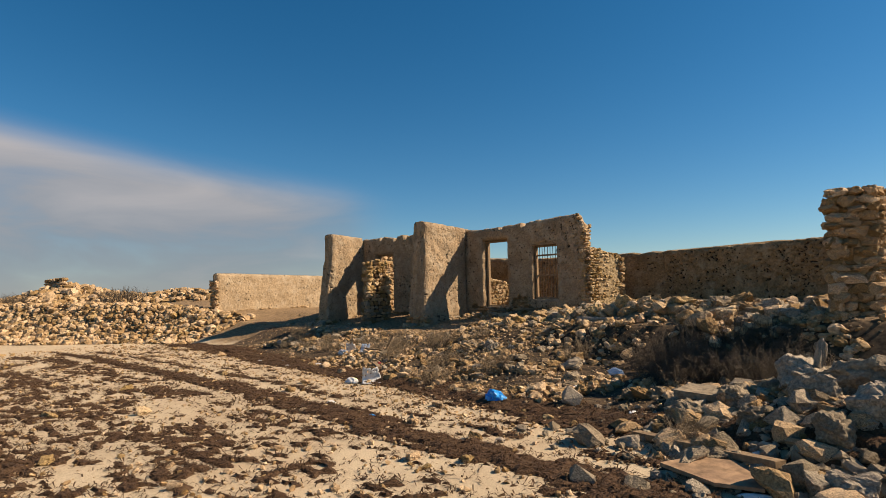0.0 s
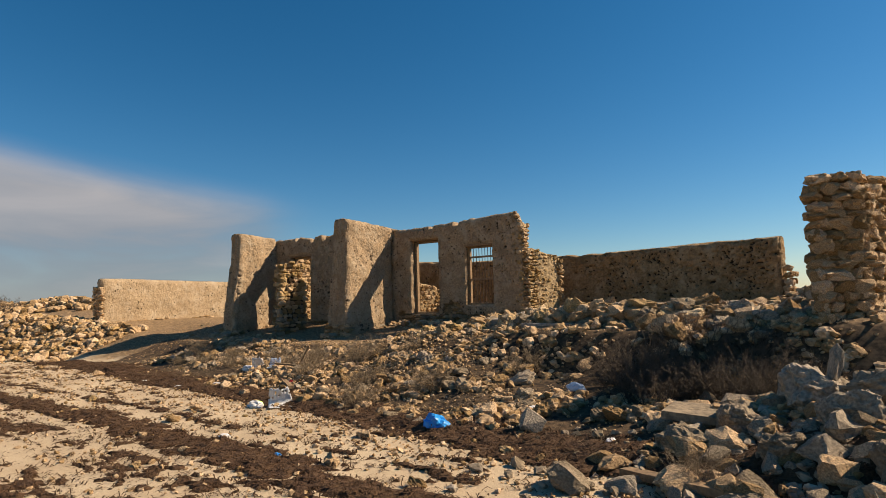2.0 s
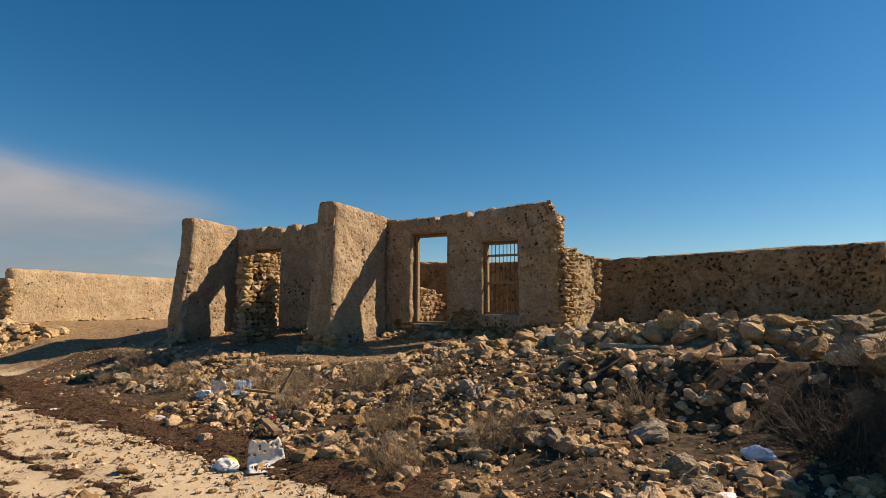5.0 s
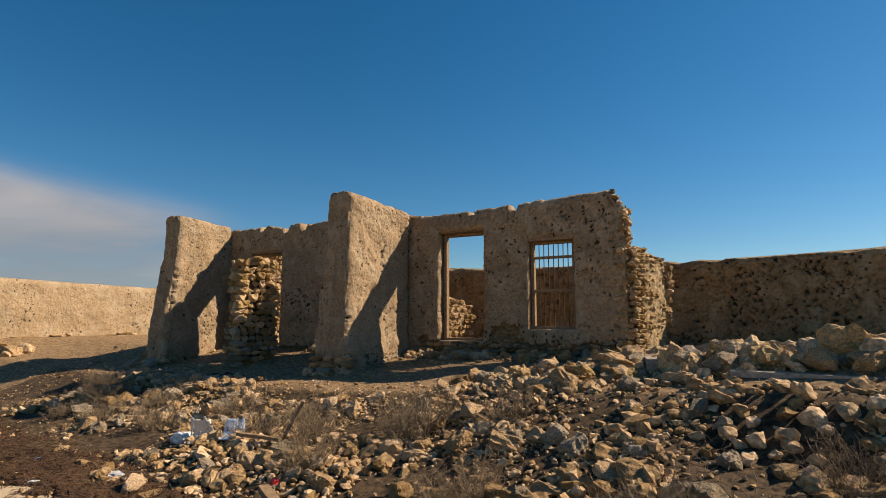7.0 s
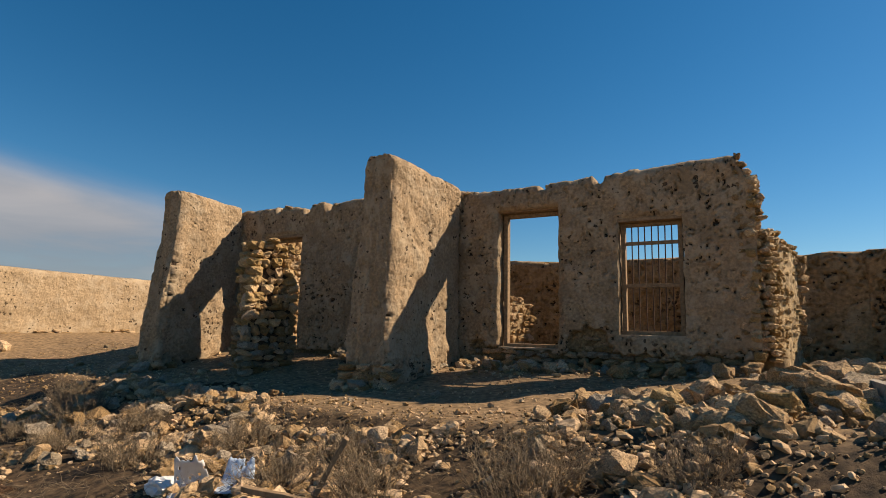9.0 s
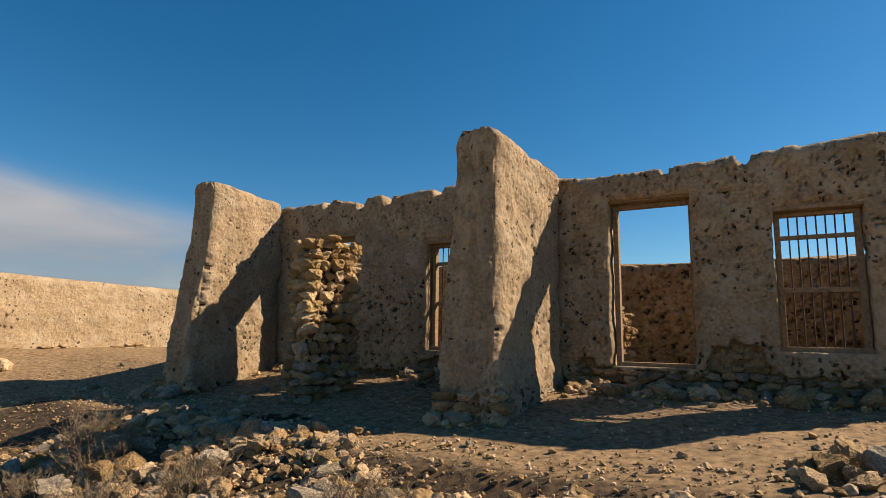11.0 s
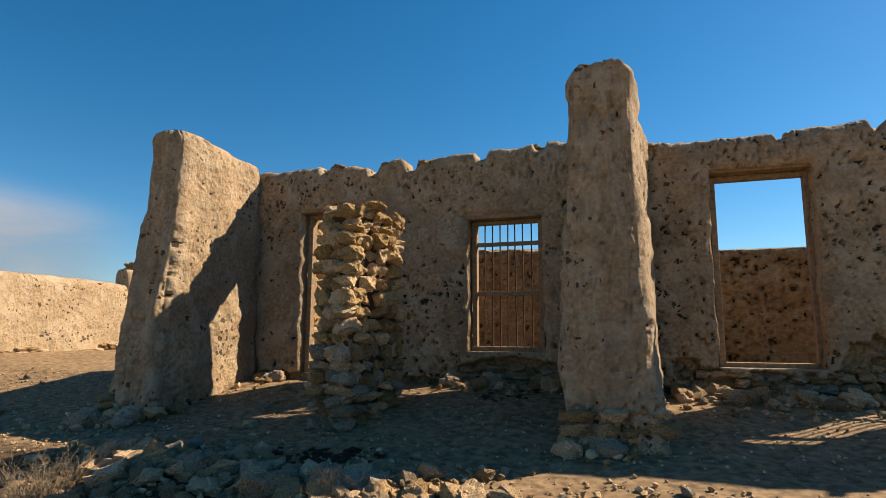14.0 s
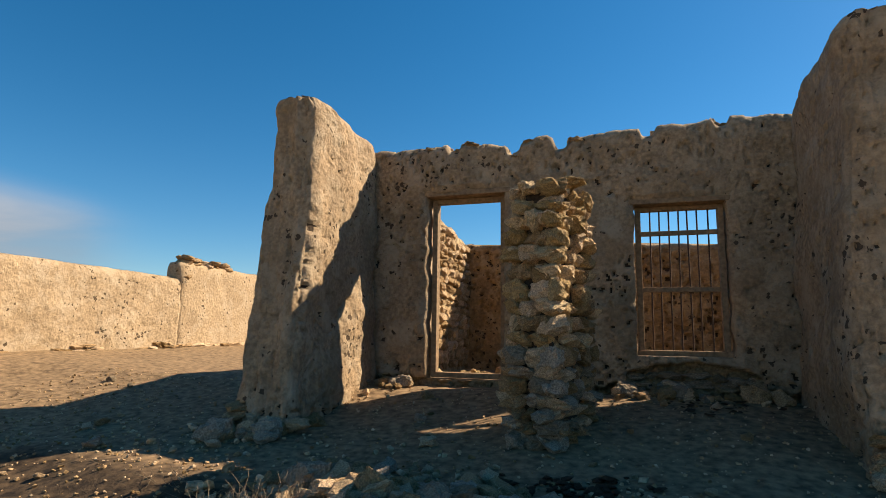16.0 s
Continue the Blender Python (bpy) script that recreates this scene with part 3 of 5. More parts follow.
def on_bank(x0, x1, lo=0.0, hi=1.0, gap=0.35):
    """A spot on the bank between beach and terrace, in uneven clusters."""
    def where():
        x = rng.uniform(x0, x1)
        yb, yc = lerp_table(x, GX, Y_BEACH), lerp_table(x, GX, Y_CREST)
        s = rng.uniform(lo, hi)
        y = yb + (yc - yb) * s
        if -1.3 < x < 1.9 and y > -3.6 + 0.4 * noise.noise(Vector((x * 2, 3, 1))) and hi < 1.2 and lo > 0:
            return None
        if x < 0.4 and s < 0.5 and rng.random() < 0.6:
            return None
        if 4.6 < x < 8.5 and 0.55 < s < 0.97 and rng.random() < (0.3 if x < 6.4 else 0.72):
            return None
        if noise.noise(Vector((x * 1.1, y * 1.1, 4))) + 0.35 * noise.noise(Vector((x * 4, y * 4, 9))) < gap * 2 - 1:
            return None
        return x, y
    return where


MIXED = ANGULAR + BLOCKY + ANGULAR_GREY
heap("rubble_bank", 2.0, -5.0, "bank of tumbled tan limestone rubble above the beach", "rubble",
     scatter(rng, 50, on_bank(1.5, 8.0, 0.18, 0.8), (0.18, 0.33), CARVED + CARVED_GREY, 0.15)
     + scatter(rng, 230, on_bank(-1.5, 7.0, 0.05, 0.95, 0.45), (0.09, 0.28), MIXED + CARVED)
     + scatter(rng, 2300, on_bank(-1.5, 9.5, 0.08, 1.1, 0.47), (0.035, 0.2), ANGULAR + BLOCKY)
     + scatter(rng, 2600, on_bank(-1.6, 4.5, 0.2, 0.98, 0.3), (0.03, 0.11), CHIP)
     + scatter(rng, 5500, on_bank(-2.0, 9.5, -0.25, 1.25, 0.2), (0.015, 0.06), CHIP, 0.0))
heap("rubble_bank", -3.5, -4.2, "low scatter of pale stones beside dry shrubs", "rubble",
     scatter(rng, 40, on_bank(-4.7, -1.0, 0.45, 1.05, 0.4), (0.15, 0.32), CARVED + CARVED_GREY, 0.1)
     + scatter(rng, 220, on_bank(-4.8, -1.0, 0.3, 1.1, 0.48), (0.08, 0.24), MIXED)
     + scatter(rng, 900, on_bank(-5.2, -1.0, 0.0, 1.15, 0.45), (0.03, 0.13), ANGULAR + BLOCKY)
     + scatter(rng, 1800, on_bank(-8.0, -1.0, -0.2, 1.3, 0.2), (0.012, 0.045), CHIP, 0.0))


def near_line(pts, spread):
    def where():
        k = rng.randrange(len(pts) - 1)
        f = rng.random()
        (xa, ya), (xb, yb) = pts[k], pts[k + 1]
        x, y = xa + (xb - xa) * f + rng.gauss(0, spread), ya + (yb - ya) * f + rng.gauss(0, spread)
        return None if 4.5 < x < 6.0 and -5 < y < -3.35 else (x, y)
    return where


CREST_LINE = [(3.4, -2.2), (4.4, -2.7), (5.4, -3.1), (6.6, -3.3), (7.8, -3.4), (9.0, -3.8)]
heap("rubble_ridge", 6.0, -3.2, "ridge of large fallen limestone blocks below the courtyard wall", "rubble",
     scatter(rng, 40, near_line([(4.8, -2.95), (6.2, -3.15), (7.6, -3.25)], 0.2), (0.3, 0.5), CARVED + PALE, 0.05)
     + scatter(rng, 80, near_line(CREST_LINE, 0.3), (0.22, 0.42), CARVED + CARVED_GREY, 0.1)
     + scatter(rng, 210, near_line(CREST_LINE, 0.42), (0.14, 0.36), MIXED, 0.0)
     + scatter(rng, 700, near_line(CREST_LINE, 0.55), (0.06, 0.2), ANGULAR + BLOCKY, 0.05))
SHELF_LINE = [(2.0, -2.75), (2.6, -3.0), (3.2, -3.35), (3.7, -2.7), (4.0, -2.1)]
heap("rubble_shelf", 2.9, -3.0, "shelf of sunlit tan limestone pieces at the terrace edge", "rubble",
     scatter(rng, 70, near_line(SHELF_LINE, 0.22), (0.18, 0.36), CARVED + PALE, 0.1)
     + scatter(rng, 200, near_line(SHELF_LINE, 0.32), (0.08, 0.24), MIXED + CARVED, 0.05)
     + scatter(rng, 900, near_line(SHELF_LINE, 0.42), (0.02, 0.1), CHIP, 0.0))
EDGE_LINE = [(-4.5, -2.85), (-4.0, -2.98), (-3.4, -3.1), (-2.4, -3.2), (-1.7, -3.25)]
heap("rubble_shelf", -3.4, -3.1, "row of loose grey and tan stones along the terrace edge", "rubble",
     scatter(rng, 60, near_line(EDGE_LINE, 0.14), (0.14, 0.3), CARVED + CARVED_GREY, 0.1)
     + scatter(rng, 150, near_line(EDGE_LINE, 0.24), (0.06, 0.18), MIXED, 0.05)
     + scatter(rng, 500, near_line(EDGE_LINE, 0.4), (0.015, 0.07), CHIP, 0.0))
COURT = [(4.2, 1.3), (6.0, 0.3), (8.2, 0.2), (9.6, -0.6), (11.5, -1.5)]
heap("courtyard_rubble", 6.5, 0.2, "fallen stones along the foot of the courtyard wall", "rubble",
     scatter(rng, 150, near_line(COURT, 0.35), (0.12, 0.34), MIXED, 0.05) + scatter(rng, 300, near_line(COURT, 0.8), (0.05, 0.2), ANGULAR, 0.05))


def on_left_heap():
    x = rng.uniform(-24, -9.3)
    yb, yc = lerp_table(x, GX, Y_BEACH), lerp_table(x, GX, Y_CREST)
    y = yb + (yc - yb) * rng.uniform(-0.02, 1.35)
    if x > -10.6 and rng.random() < 0.6:
        return None
    return x, y


heap("stone_heap", -13.0, -5.5, "long sunlit heap of pale building stones", "rubble",
     scatter(rng, 300, on_left_heap, (0.18, 0.4), BLOCKY + PALE, 0.1) + scatter(rng, 3800, on_left_heap, (0.1, 0.32), BLOCKY_LOW, 0.08))


def on_mound():
    a, r = rng.uniform(0, 6.28), rng.random() ** 0.6
    return -25 + 5.0 * r * math.cos(a), -4.0 + 3.2 * r * math.sin(a)


heap("stone_mound", -25.0, -4.0, "far collapsed stone house on a rise", "rubble",
     scatter(rng, 250, on_mound, (0.25, 0.6), BLOCKY, 0.0) + scatter(rng, 500, on_mound, (0.15, 0.45), BLOCKY_LOW, 0.0)
     + scatter(rng, 600, near_line([(-22, -2), (-19, -1), (-15, 0.5)], 0.8), (0.15, 0.45), BLOCKY_LOW, 0.0))


def mound_wall():
    ob = thing("ruined_wall", -25.0, -4.2, 1.0, "stump of a dry-stone wall on the mound", "wall")
    bpy.context.view_layer.update()
    spots = []
    for c in range(4):
        x = -27.0
        while x < -23.2 - 0.3 * c:
            w = rng.uniform(0.25, 0.5)
            spots.append((rng.choice(BLOCKY), stone_matrix(x + w / 2, -4.6 + rng.uniform(-0.05, 0.05), 1.05 + 0.19 * c, w, 0.4, 0.24, rng, 0.06)))
            spots[-1][1].translation.z += 0.02
            x += w * 0.93
    lay_stones(ob, spots)


mound_wall()

# blocks in the foreground below the pillar
BOULDERS = [(8.85, -6.2, 0.74, 0.56, 0.5), (9.5, -6.5, 0.74, 0.62, 0.56), (10.05, -6.9, 0.68, 0.55, 0.5), (9.15, -7.1, 0.42, 0.36, 0.38), (9.7, -7.4, 0.5, 0.45, 0.42),
            (10.3, -7.3, 0.8, 0.6, 0.6), (8.35, -6.75, 0.42, 0.36, 0.4), (9.35, -7.75, 0.4, 0.36, 0.34), (8.75, -7.45, 0.38, 0.34, 0.3), (10.0, -8.1, 0.5, 0.4, 0.36),
            (10.4, -5.9, 0.7, 0.6, 0.4), (9.6, -5.6, 0.6, 0.45, 0.35), (8.0, -7.15, 0.42, 0.36, 0.3), (9.5, -8.45, 0.45, 0.3, 0.26), (8.6, -8.15, 0.3, 0.25, 0.2)]
for bx, by, sx, sy, sz in BOULDERS:
    bld = new("boulder", rng.choice(SLABS))
    bld.matrix_world = Matrix.LocRotScale((bx, by, ground_z(bx, by) + sz * 0.22), Euler((rng.uniform(-0.2, 0.2), rng.uniform(-0.2, 0.2), rng.uniform(0, 6))), (sx * 0.98, sy * 0.98, sz * 1.1))
    tagged(bld, "large grey limestone boulder with a flat weathered top", "boulder", "boulders by the beach")

stump = new("upright_stone", CARVED_GREY[2])
stump.matrix_world = Matrix.LocRotScale((9.08, -6.28, -0.26), Euler((0.1, 0.22, 0.4)), (0.1, 0.13, 0.5))
tagged(stump, "narrow upright stone splinter standing between boulders", "stone", "boulders by the beach")

# blocks of the ridge below the courtyard wall
for bx, by, top, sx, sy, sz in ((4.2, -2.98, 0.12, 0.46, 0.38, 0.36), (4.68, -2.62, 0.22, 0.62, 0.46, 0.42), (5.15, -2.75, 0.2, 0.5, 0.42, 0.4), (5.6, -2.9, 0.22, 0.66, 0.44, 0.42), (4.62, -3.02, 0.08, 0.42, 0.3, 0.34),
                                (6.1, -2.95, 0.2, 0.5, 0.4, 0.36), (6.6, -3.1, 0.18, 0.55, 0.42, 0.38), (7.2, -3.15, 0.2, 0.5, 0.4, 0.36), (5.3, -3.08, 0.02, 0.4, 0.3, 0.3), (4.66, -1.98, 0.36, 0.2, 0.17, 0.18), (3.95, -2.35, 0.12, 0.4, 0.32, 0.28)):
    blk = new("boulder", rng.choice(BLOCKS))
    blk.matrix_world = Matrix.LocRotScale((bx, by, min(top - sz * 0.4, ground_z(bx, by) + sz * 0.34)), Euler((rng.uniform(-0.15, 0.15), rng.uniform(-0.15, 0.15), rng.uniform(0, 6))), (sx, sy, sz))
    tagged(blk, "large tan limestone building block fallen on the ridge", "boulder", "fallen building blocks")


def by_boulders():
    return rng.gauss(9.0, 0.9), rng.gauss(-7.3, 0.75)


heap("rubble_bank", 9.0, -7.4, "shaded grey and tan stones between large boulders", "rubble",
     scatter(rng, 220, by_boulders, (0.1, 0.36), ANGULAR_GREY + ANGULAR + BLOCKY_GREY, 0.05) + scatter(rng, 900, by_boulders, (0.03, 0.16), ANGULAR_GREY, 0.05))

# stones along the foot of the plastered walls
FOOT = [(-5.3, -0.3), (-4.9, -0.42)], [(-2.9, -0.4), (-1.5, -0.38)], [(-0.5, -0.45), (0.9, -0.5), (2.0, -0.42), (3.2, -0.4)], [(-1.3, -2.12), (-0.75, -2.05)], [(-5.95, -2.15), (-5.4, -2.0)], [(0.1, -0.6), (0.8, -0.6)]
foot_spots = []
for line, n_foot in zip(FOOT, (14, 30, 95, 16, 14, 22)):
    foot_spots += scatter(rng, n_foot, near_line(line, 0.07), (0.09, 0.27), CARVED + CARVED_GREY + MIXED, 0.05)
for line, n_foot in zip(FOOT, (30, 60, 250, 40, 40, 60)):
    foot_spots += scatter(rng, n_foot, near_line(line, 0.16), (0.02, 0.1), ANGULAR, 0.05)
heap("wall_foot_rubble", 0.0, -0.6, "broken stones along the foot of the plastered walls", "rubble", foot_spots, 200)


def on_terrace():
    x = rng.uniform(-9, 4)
    yc = lerp_table(x, GX, Y_CREST)
    return x, rng.uniform(yc - 0.3, -0.4)


heap("terrace_stones", -2.0, -2.0, "loose pebbles and small stones on dusty earth", "stones",
     scatter(rng, 60, on_terrace, (0.05, 0.16), CARVED_GREY + CARVED, 0.1, power=1.6) + scatter(rng, 5500, on_terrace, (0.008, 0.035), CHIP, 0.0))

heap("doorway_rubble", -4.4, 0.8, "sunlit fallen stones on the floor behind the doorway", "rubble",
     scatter(rng, 40, near_line([(-4.9, 0.9), (-4.3, 0.7), (-4.0, 1.2)], 0.2), (0.09, 0.24), PALE + CARVED, 0.0))
REMAINS = rock_pool("flake", 5, 620, WEED, points=14, flat=0.3)
heap("charred_remains", -2.95, -2.6, "dark flaky plant remains on trodden earth", "debris",
     scatter(rng, 90, near_line([(-3.15, -2.6), (-2.75, -2.62)], 0.12), (0.03, 0.12), REMAINS, 0.1, 0.25)
     + scatter(rng, 40, near_line([(-2.3, -0.75), (-1.6, -0.7)], 0.15), (0.03, 0.1), REMAINS, 0.1, 0.25), group="")


def on_beach():
    x = rng.uniform(-12, 13)
    yb = lerp_table(x, GX, Y_BEACH)
    return x, yb + 0.2 - 9 * rng.random() ** 1.3


heap("beach_stones", 3.0, -9.0, "small pale stones and coral bits strewn on the sand", "stones",
     scatter(rng, 300, on_beach, (0.05, 0.2), PALE + CARVED, 0.12, power=1.5) + scatter(rng, 9000, on_beach, (0.012, 0.075), CHIP, 0.02))


# ---- masonry ----
def masonry(wall, a, b, z0, top, out, height=(0.09, 0.17), width=(0.12, 0.3), pool=None, proud=0.03, deep=0.16, tilt=0.08):
    """Courses of rough stones, half sunk into the face of a wall from a to b (x, y); out: which way it faces. Each is a part."""
    a, b = Vector(a), Vector(b)
    length, way = (b - a).length, (b - a).normalized()
    o = Vector(out).normalized()
    ang = math.atan2(way.y, way.x)
    z, spots = z0, []
    while z < 4:
        h = rng.uniform(*height)
        u = -rng.uniform(0, 0.08)
        any_laid = False
        while u < length:
            w = rng.uniform(*width)
            zc = z + h / 2 + 0.018 * math.sin(u * 5 + z * 9)
            if zc + h * 0.4 < top(min(1.0, max(0, (u + w / 2) / length))):
                any_laid = True
                p = a + way * (u + w / 2) + o * (proud - deep / 2 + rng.uniform(-0.02, 0.02))
                rot = Euler((rng.uniform(-tilt, tilt), rng.uniform(-tilt, tilt), ang + rng.choice((0, math.pi)) + rng.uniform(-tilt, tilt)))
                spots.append((rng.choice(pool or BLOCKY), Matrix.LocRotScale((p.x, p.y, zc), rot, (w * 1.1, deep * 1.15, h * 1.35))))
            u += w * 0.98
        z += h * 0.97
        if not any_laid:
            break
    bpy.context.view_layer.update()
    lay_stones(wall, spots, 300)


# pale stones on this end and the side wall stand in for stronger sun
masonry(facade, (3.24, -0.20), (3.26, 0.12), 0.0, lambda s: 2.2 + 0.1 * rng.random(), (1, 0), height=(0.06, 0.13), width=(0.08, 0.18), pool=PALE, proud=0.0, deep=0.12, tilt=0.12)
masonry(facade, (3.05, -0.235), (3.25, -0.22), 0.1, lambda s: 2.5 - 0.35 * s, (0, -1), height=(0.06, 0.12), width=(0.08, 0.15), pool=CARVED, proud=-0.02, tilt=0.2)
masonry(side_wall, (3.38, -0.12), (3.70, 0.95), -0.02, lambda s: 1.62 - 0.22 * s, (1, -0.3), height=(0.06, 0.11), width=(0.07, 0.17), pool=PALE, proud=-0.01, deep=0.11, tilt=0.14)
masonry(side_wall, (3.70, 0.97), (3.36, 1.0), 0.0, lambda s: 1.4, (0, 1), pool=BLOCKY, proud=0.05)
masonry(inner_wall, (-5.16, 2.85), (-5.16, 0.1), -0.15, lambda s: 1.75 + 0.4 * s, (1, 0), pool=BLOCKY, proud=0.05)
masonry(partition, (-0.56, 0.16), (-0.12, 1.3), -0.12, lambda s: 1.05 - 0.25 * s, (1, -0.38), height=(0.07, 0.14), width=(0.09, 0.2), pool=CARVED, proud=0.02, deep=0.12)
masonry(facade, (0.98, -0.12), (1.58, -0.12), 0.02, lambda s: 0.40 - 0.7 * abs(s - 0.5), (0, -1), height=(0.07, 0.12), pool=CARVED, proud=0.02)
masonry(facade, (-0.5, -0.17), (3.15, -0.17), -0.3, lambda s: 0.06, (0, -1), height=(0.06, 0.1), width=(0.09, 0.24), pool=CARVED_GREY + CARVED, proud=0.03, tilt=0.2)
masonry(facade, (-2.7, -0.14), (-1.5, -0.14), -0.14, lambda s: 0.04, (0, -1), height=(0.07, 0.11), pool=CARVED_GREY, proud=0.02)
masonry(court_wall, (8.45, 0.75), (8.52, 1.2), 0.0, lambda s: 0.9, (1, 0.1), pool=CARVED, proud=0.1)
masonry(left_wall, (-11.27, -2.6), (-11.27, 3.2), -0.25, lambda s: 0.03 + 0.16 * noise.noise(Vector((s * 7, 1, 2))), (1, 0), height=(0.06, 0.1), pool=BLOCKY, proud=0.06)
masonry(left_far, (-11.26, 3.3), (-11.5, 8.0), -0.2, lambda s: 0.1 + 0.16 * noise.noise(Vector((s * 7, 1, 2))), (1, 0), height=(0.08, 0.12), width=(0.15, 0.35), pool=BLOCKY, proud=0.06)
masonry(fin_b, (-1.36, -2.07), (-0.72, -2.04), -0.45, lambda s: -0.04 + 0.12 * noise.noise(Vector((s * 4, 3, 2))), (0, -1), height=(0.08, 0.13), width=(0.12, 0.26), pool=CARVED, proud=0.05, tilt=0.2)
masonry(fin_b, (-0.66, -1.95), (-0.62, -0.4), -0.4, lambda s: -0.14 + 0.1 * noise.noise(Vector((s * 9, 5, 2))), (1, 0), height=(0.06, 0.1), pool=CARVED_GREY, proud=0.02, tilt=0.2)
masonry(fin_a, (-5.86, -1.93), (-5.36, -1.9), -0.62, lambda s: -0.24 + 0.12 * noise.noise(Vector((s * 4, 7, 2))), (0, -1), height=(0.08, 0.13), width=(0.12, 0.26), pool=CARVED, proud=0.05, tilt=0.2)
masonry(left_wall, (-11.7, -2.72), (-11.3, -2.72), -0.1, lambda s: 1.3, (0, -1), pool=BLOCKY, proud=0.08)
top_spots = [(rng.choice(BLOCKY), stone_matrix(-11.55 + rng.uniform(-0.12, 0.12), 3.5 + rng.uniform(0, 1.4), 1.70 + 0.09 * rng.randrange(2), 0.3, 0.26, 0.13, rng, 0.15)) for _ in range(30)]
top_spots += [(rng.choice(BLOCKY), stone_matrix(-11.45 + rng.uniform(-0.1, 0.1), 3.42, 1.42 + 0.1 * k, 0.3, 0.24, 0.14, rng, 0.1)) for k in range(5) for _ in range(2)]
lay_stones(left_far, top_spots)

# stones showing in the broken tops of the plastered wall
top_spots = []
for tx in np.arange(-5.2, 3.1, 0.16):
    if noise.noise(Vector((tx * 1.3, 2, 5))) > -0.12 and not -1.3 < tx < -0.6:
        tz = facade_top(tx) - 0.035
        top_spots.append((rng.choice(CARVED), stone_matrix(tx, -0.05 + rng.uniform(-0.1, 0.08), tz + rng.uniform(-0.03, 0.02), rng.uniform(0.12, 0.24), rng.uniform(0.12, 0.2), rng.uniform(0.07, 0.13), rng, 0.2)))
lay_stones(facade, top_spots)


def pier(name, corners, z0, z1, narrow, label, group, pool, mat_core, height=(0.09, 0.16), width=(0.14, 0.3), wild=0.13, low_pool=None):
    """A free-standing dry-stone pier: a mortar core and courses of stones on every side."""
    cx = sum(c[0] for c in corners) / 4
    cy = sum(c[1] for c in corners) / 4
    ob = thing(name, cx, cy, z0, label, "pier", group)
    bm = bmesh.new()
    rows = []
    for k in range(8):
        f = k / 7
        sc = 1 - narrow * f - 0.12
        rows.append([bm.verts.new(((x - cx) * sc + rng.uniform(-.015, .015), (y - cy) * sc + rng.uniform(-.015, .015), (z1 - z0 - 0.1) * f)) for x, y in corners])
    for r0, r1 in zip(rows, rows[1:]):
        for i in range(4):
            bm.faces.new((r0[i], r0[(i + 1) % 4], r1[(i + 1) % 4], r1[i]))
    bm.faces.new(rows[-1])
    part("core", bm, mat_core, ob)
    bpy.context.view_layer.update()
    spots, z = [], z0 - 0.05
    while z < z1 - 0.04:
        h = rng.uniform(*height)
        f = (z - z0) / (z1 - z0)
        sc = 1 - narrow * max(0, f)
        for i in range(4):
            ax, ay = corners[i]
            bx, by = corners[(i + 1) % 4]
            a = Vector((cx + (ax - cx) * sc, cy + (ay - cy) * sc))
            b = Vector((cx + (bx - cx) * sc, cy + (by - cy) * sc))
            way, length = (b - a).normalized(), (b - a).length
            o = Vector((way.y, -way.x))
            u = rng.uniform(-0.06, 0.02)
            while u < length - 0.06:
                w = min(rng.uniform(*width), length - u + 0.06)
                p = a + way * (u + w / 2) - o * (0.06 + rng.uniform(-0.05, 0.04))
                rot = Euler((rng.uniform(-wild, wild), rng.uniform(-wild, wild), math.atan2(way.y, way.x) + rng.choice((0, math.pi)) + rng.uniform(-wild, wild) * 1.5))
                spots.append((rng.choice(low_pool if low_pool and f < 0.3 + 0.1 * rng.random() else pool), Matrix.LocRotScale((p.x, p.y, z + h / 2 + rng.uniform(-0.012, 0.012)), rot, (w * 1.14, 0.24, h * rng.uniform(1.35, 1.85)))))
                u += w * 0.97
        z += h * 0.98
    for _ in range(5):
        spots.append((rng.choice(pool), stone_matrix(cx + rng.uniform(-0.14, 0.14), cy + rng.uniform(-0.12, 0.12), z1 - 0.02 + rng.uniform(-0.03, 0.06), 0.26, 0.2, 0.13, rng, 0.15)))
    lay_stones(ob, spots)
    return ob


pier("stone_pier", [(-3.50, -1.86), (-3.15, -2.0), (-2.92, -1.26), (-3.26, -1.12)], -0.36, 1.52, 0.14,
     "leaning dry-stone pier of stacked limestone blocks before the door", "stone piers", PALE + PALE + CARVED, SHADED_CORE, height=(0.08, 0.15), width=(0.1, 0.21), wild=0.22, low_pool=CARVED + CARVED_GREY)
pier("stone_pillar", [(8.97, -4.34), (9.48, -4.12), (9.92, -3.1), (9.3, -3.25)], -0.25, 1.74, 0.02,
     "tall broken pillar of coursed limestone rubble", "stone piers", CARVED + BLOCKY, RUBBLE_CORE, height=(0.08, 0.15), width=(0.12, 0.3), wild=0.07)


# ---- doors and windows ----
def wooden_bar(x0, x1, y0, y1, z0, z1):
    return box_bm(x0, x1, y0, y1, z0, z1, 0.006)


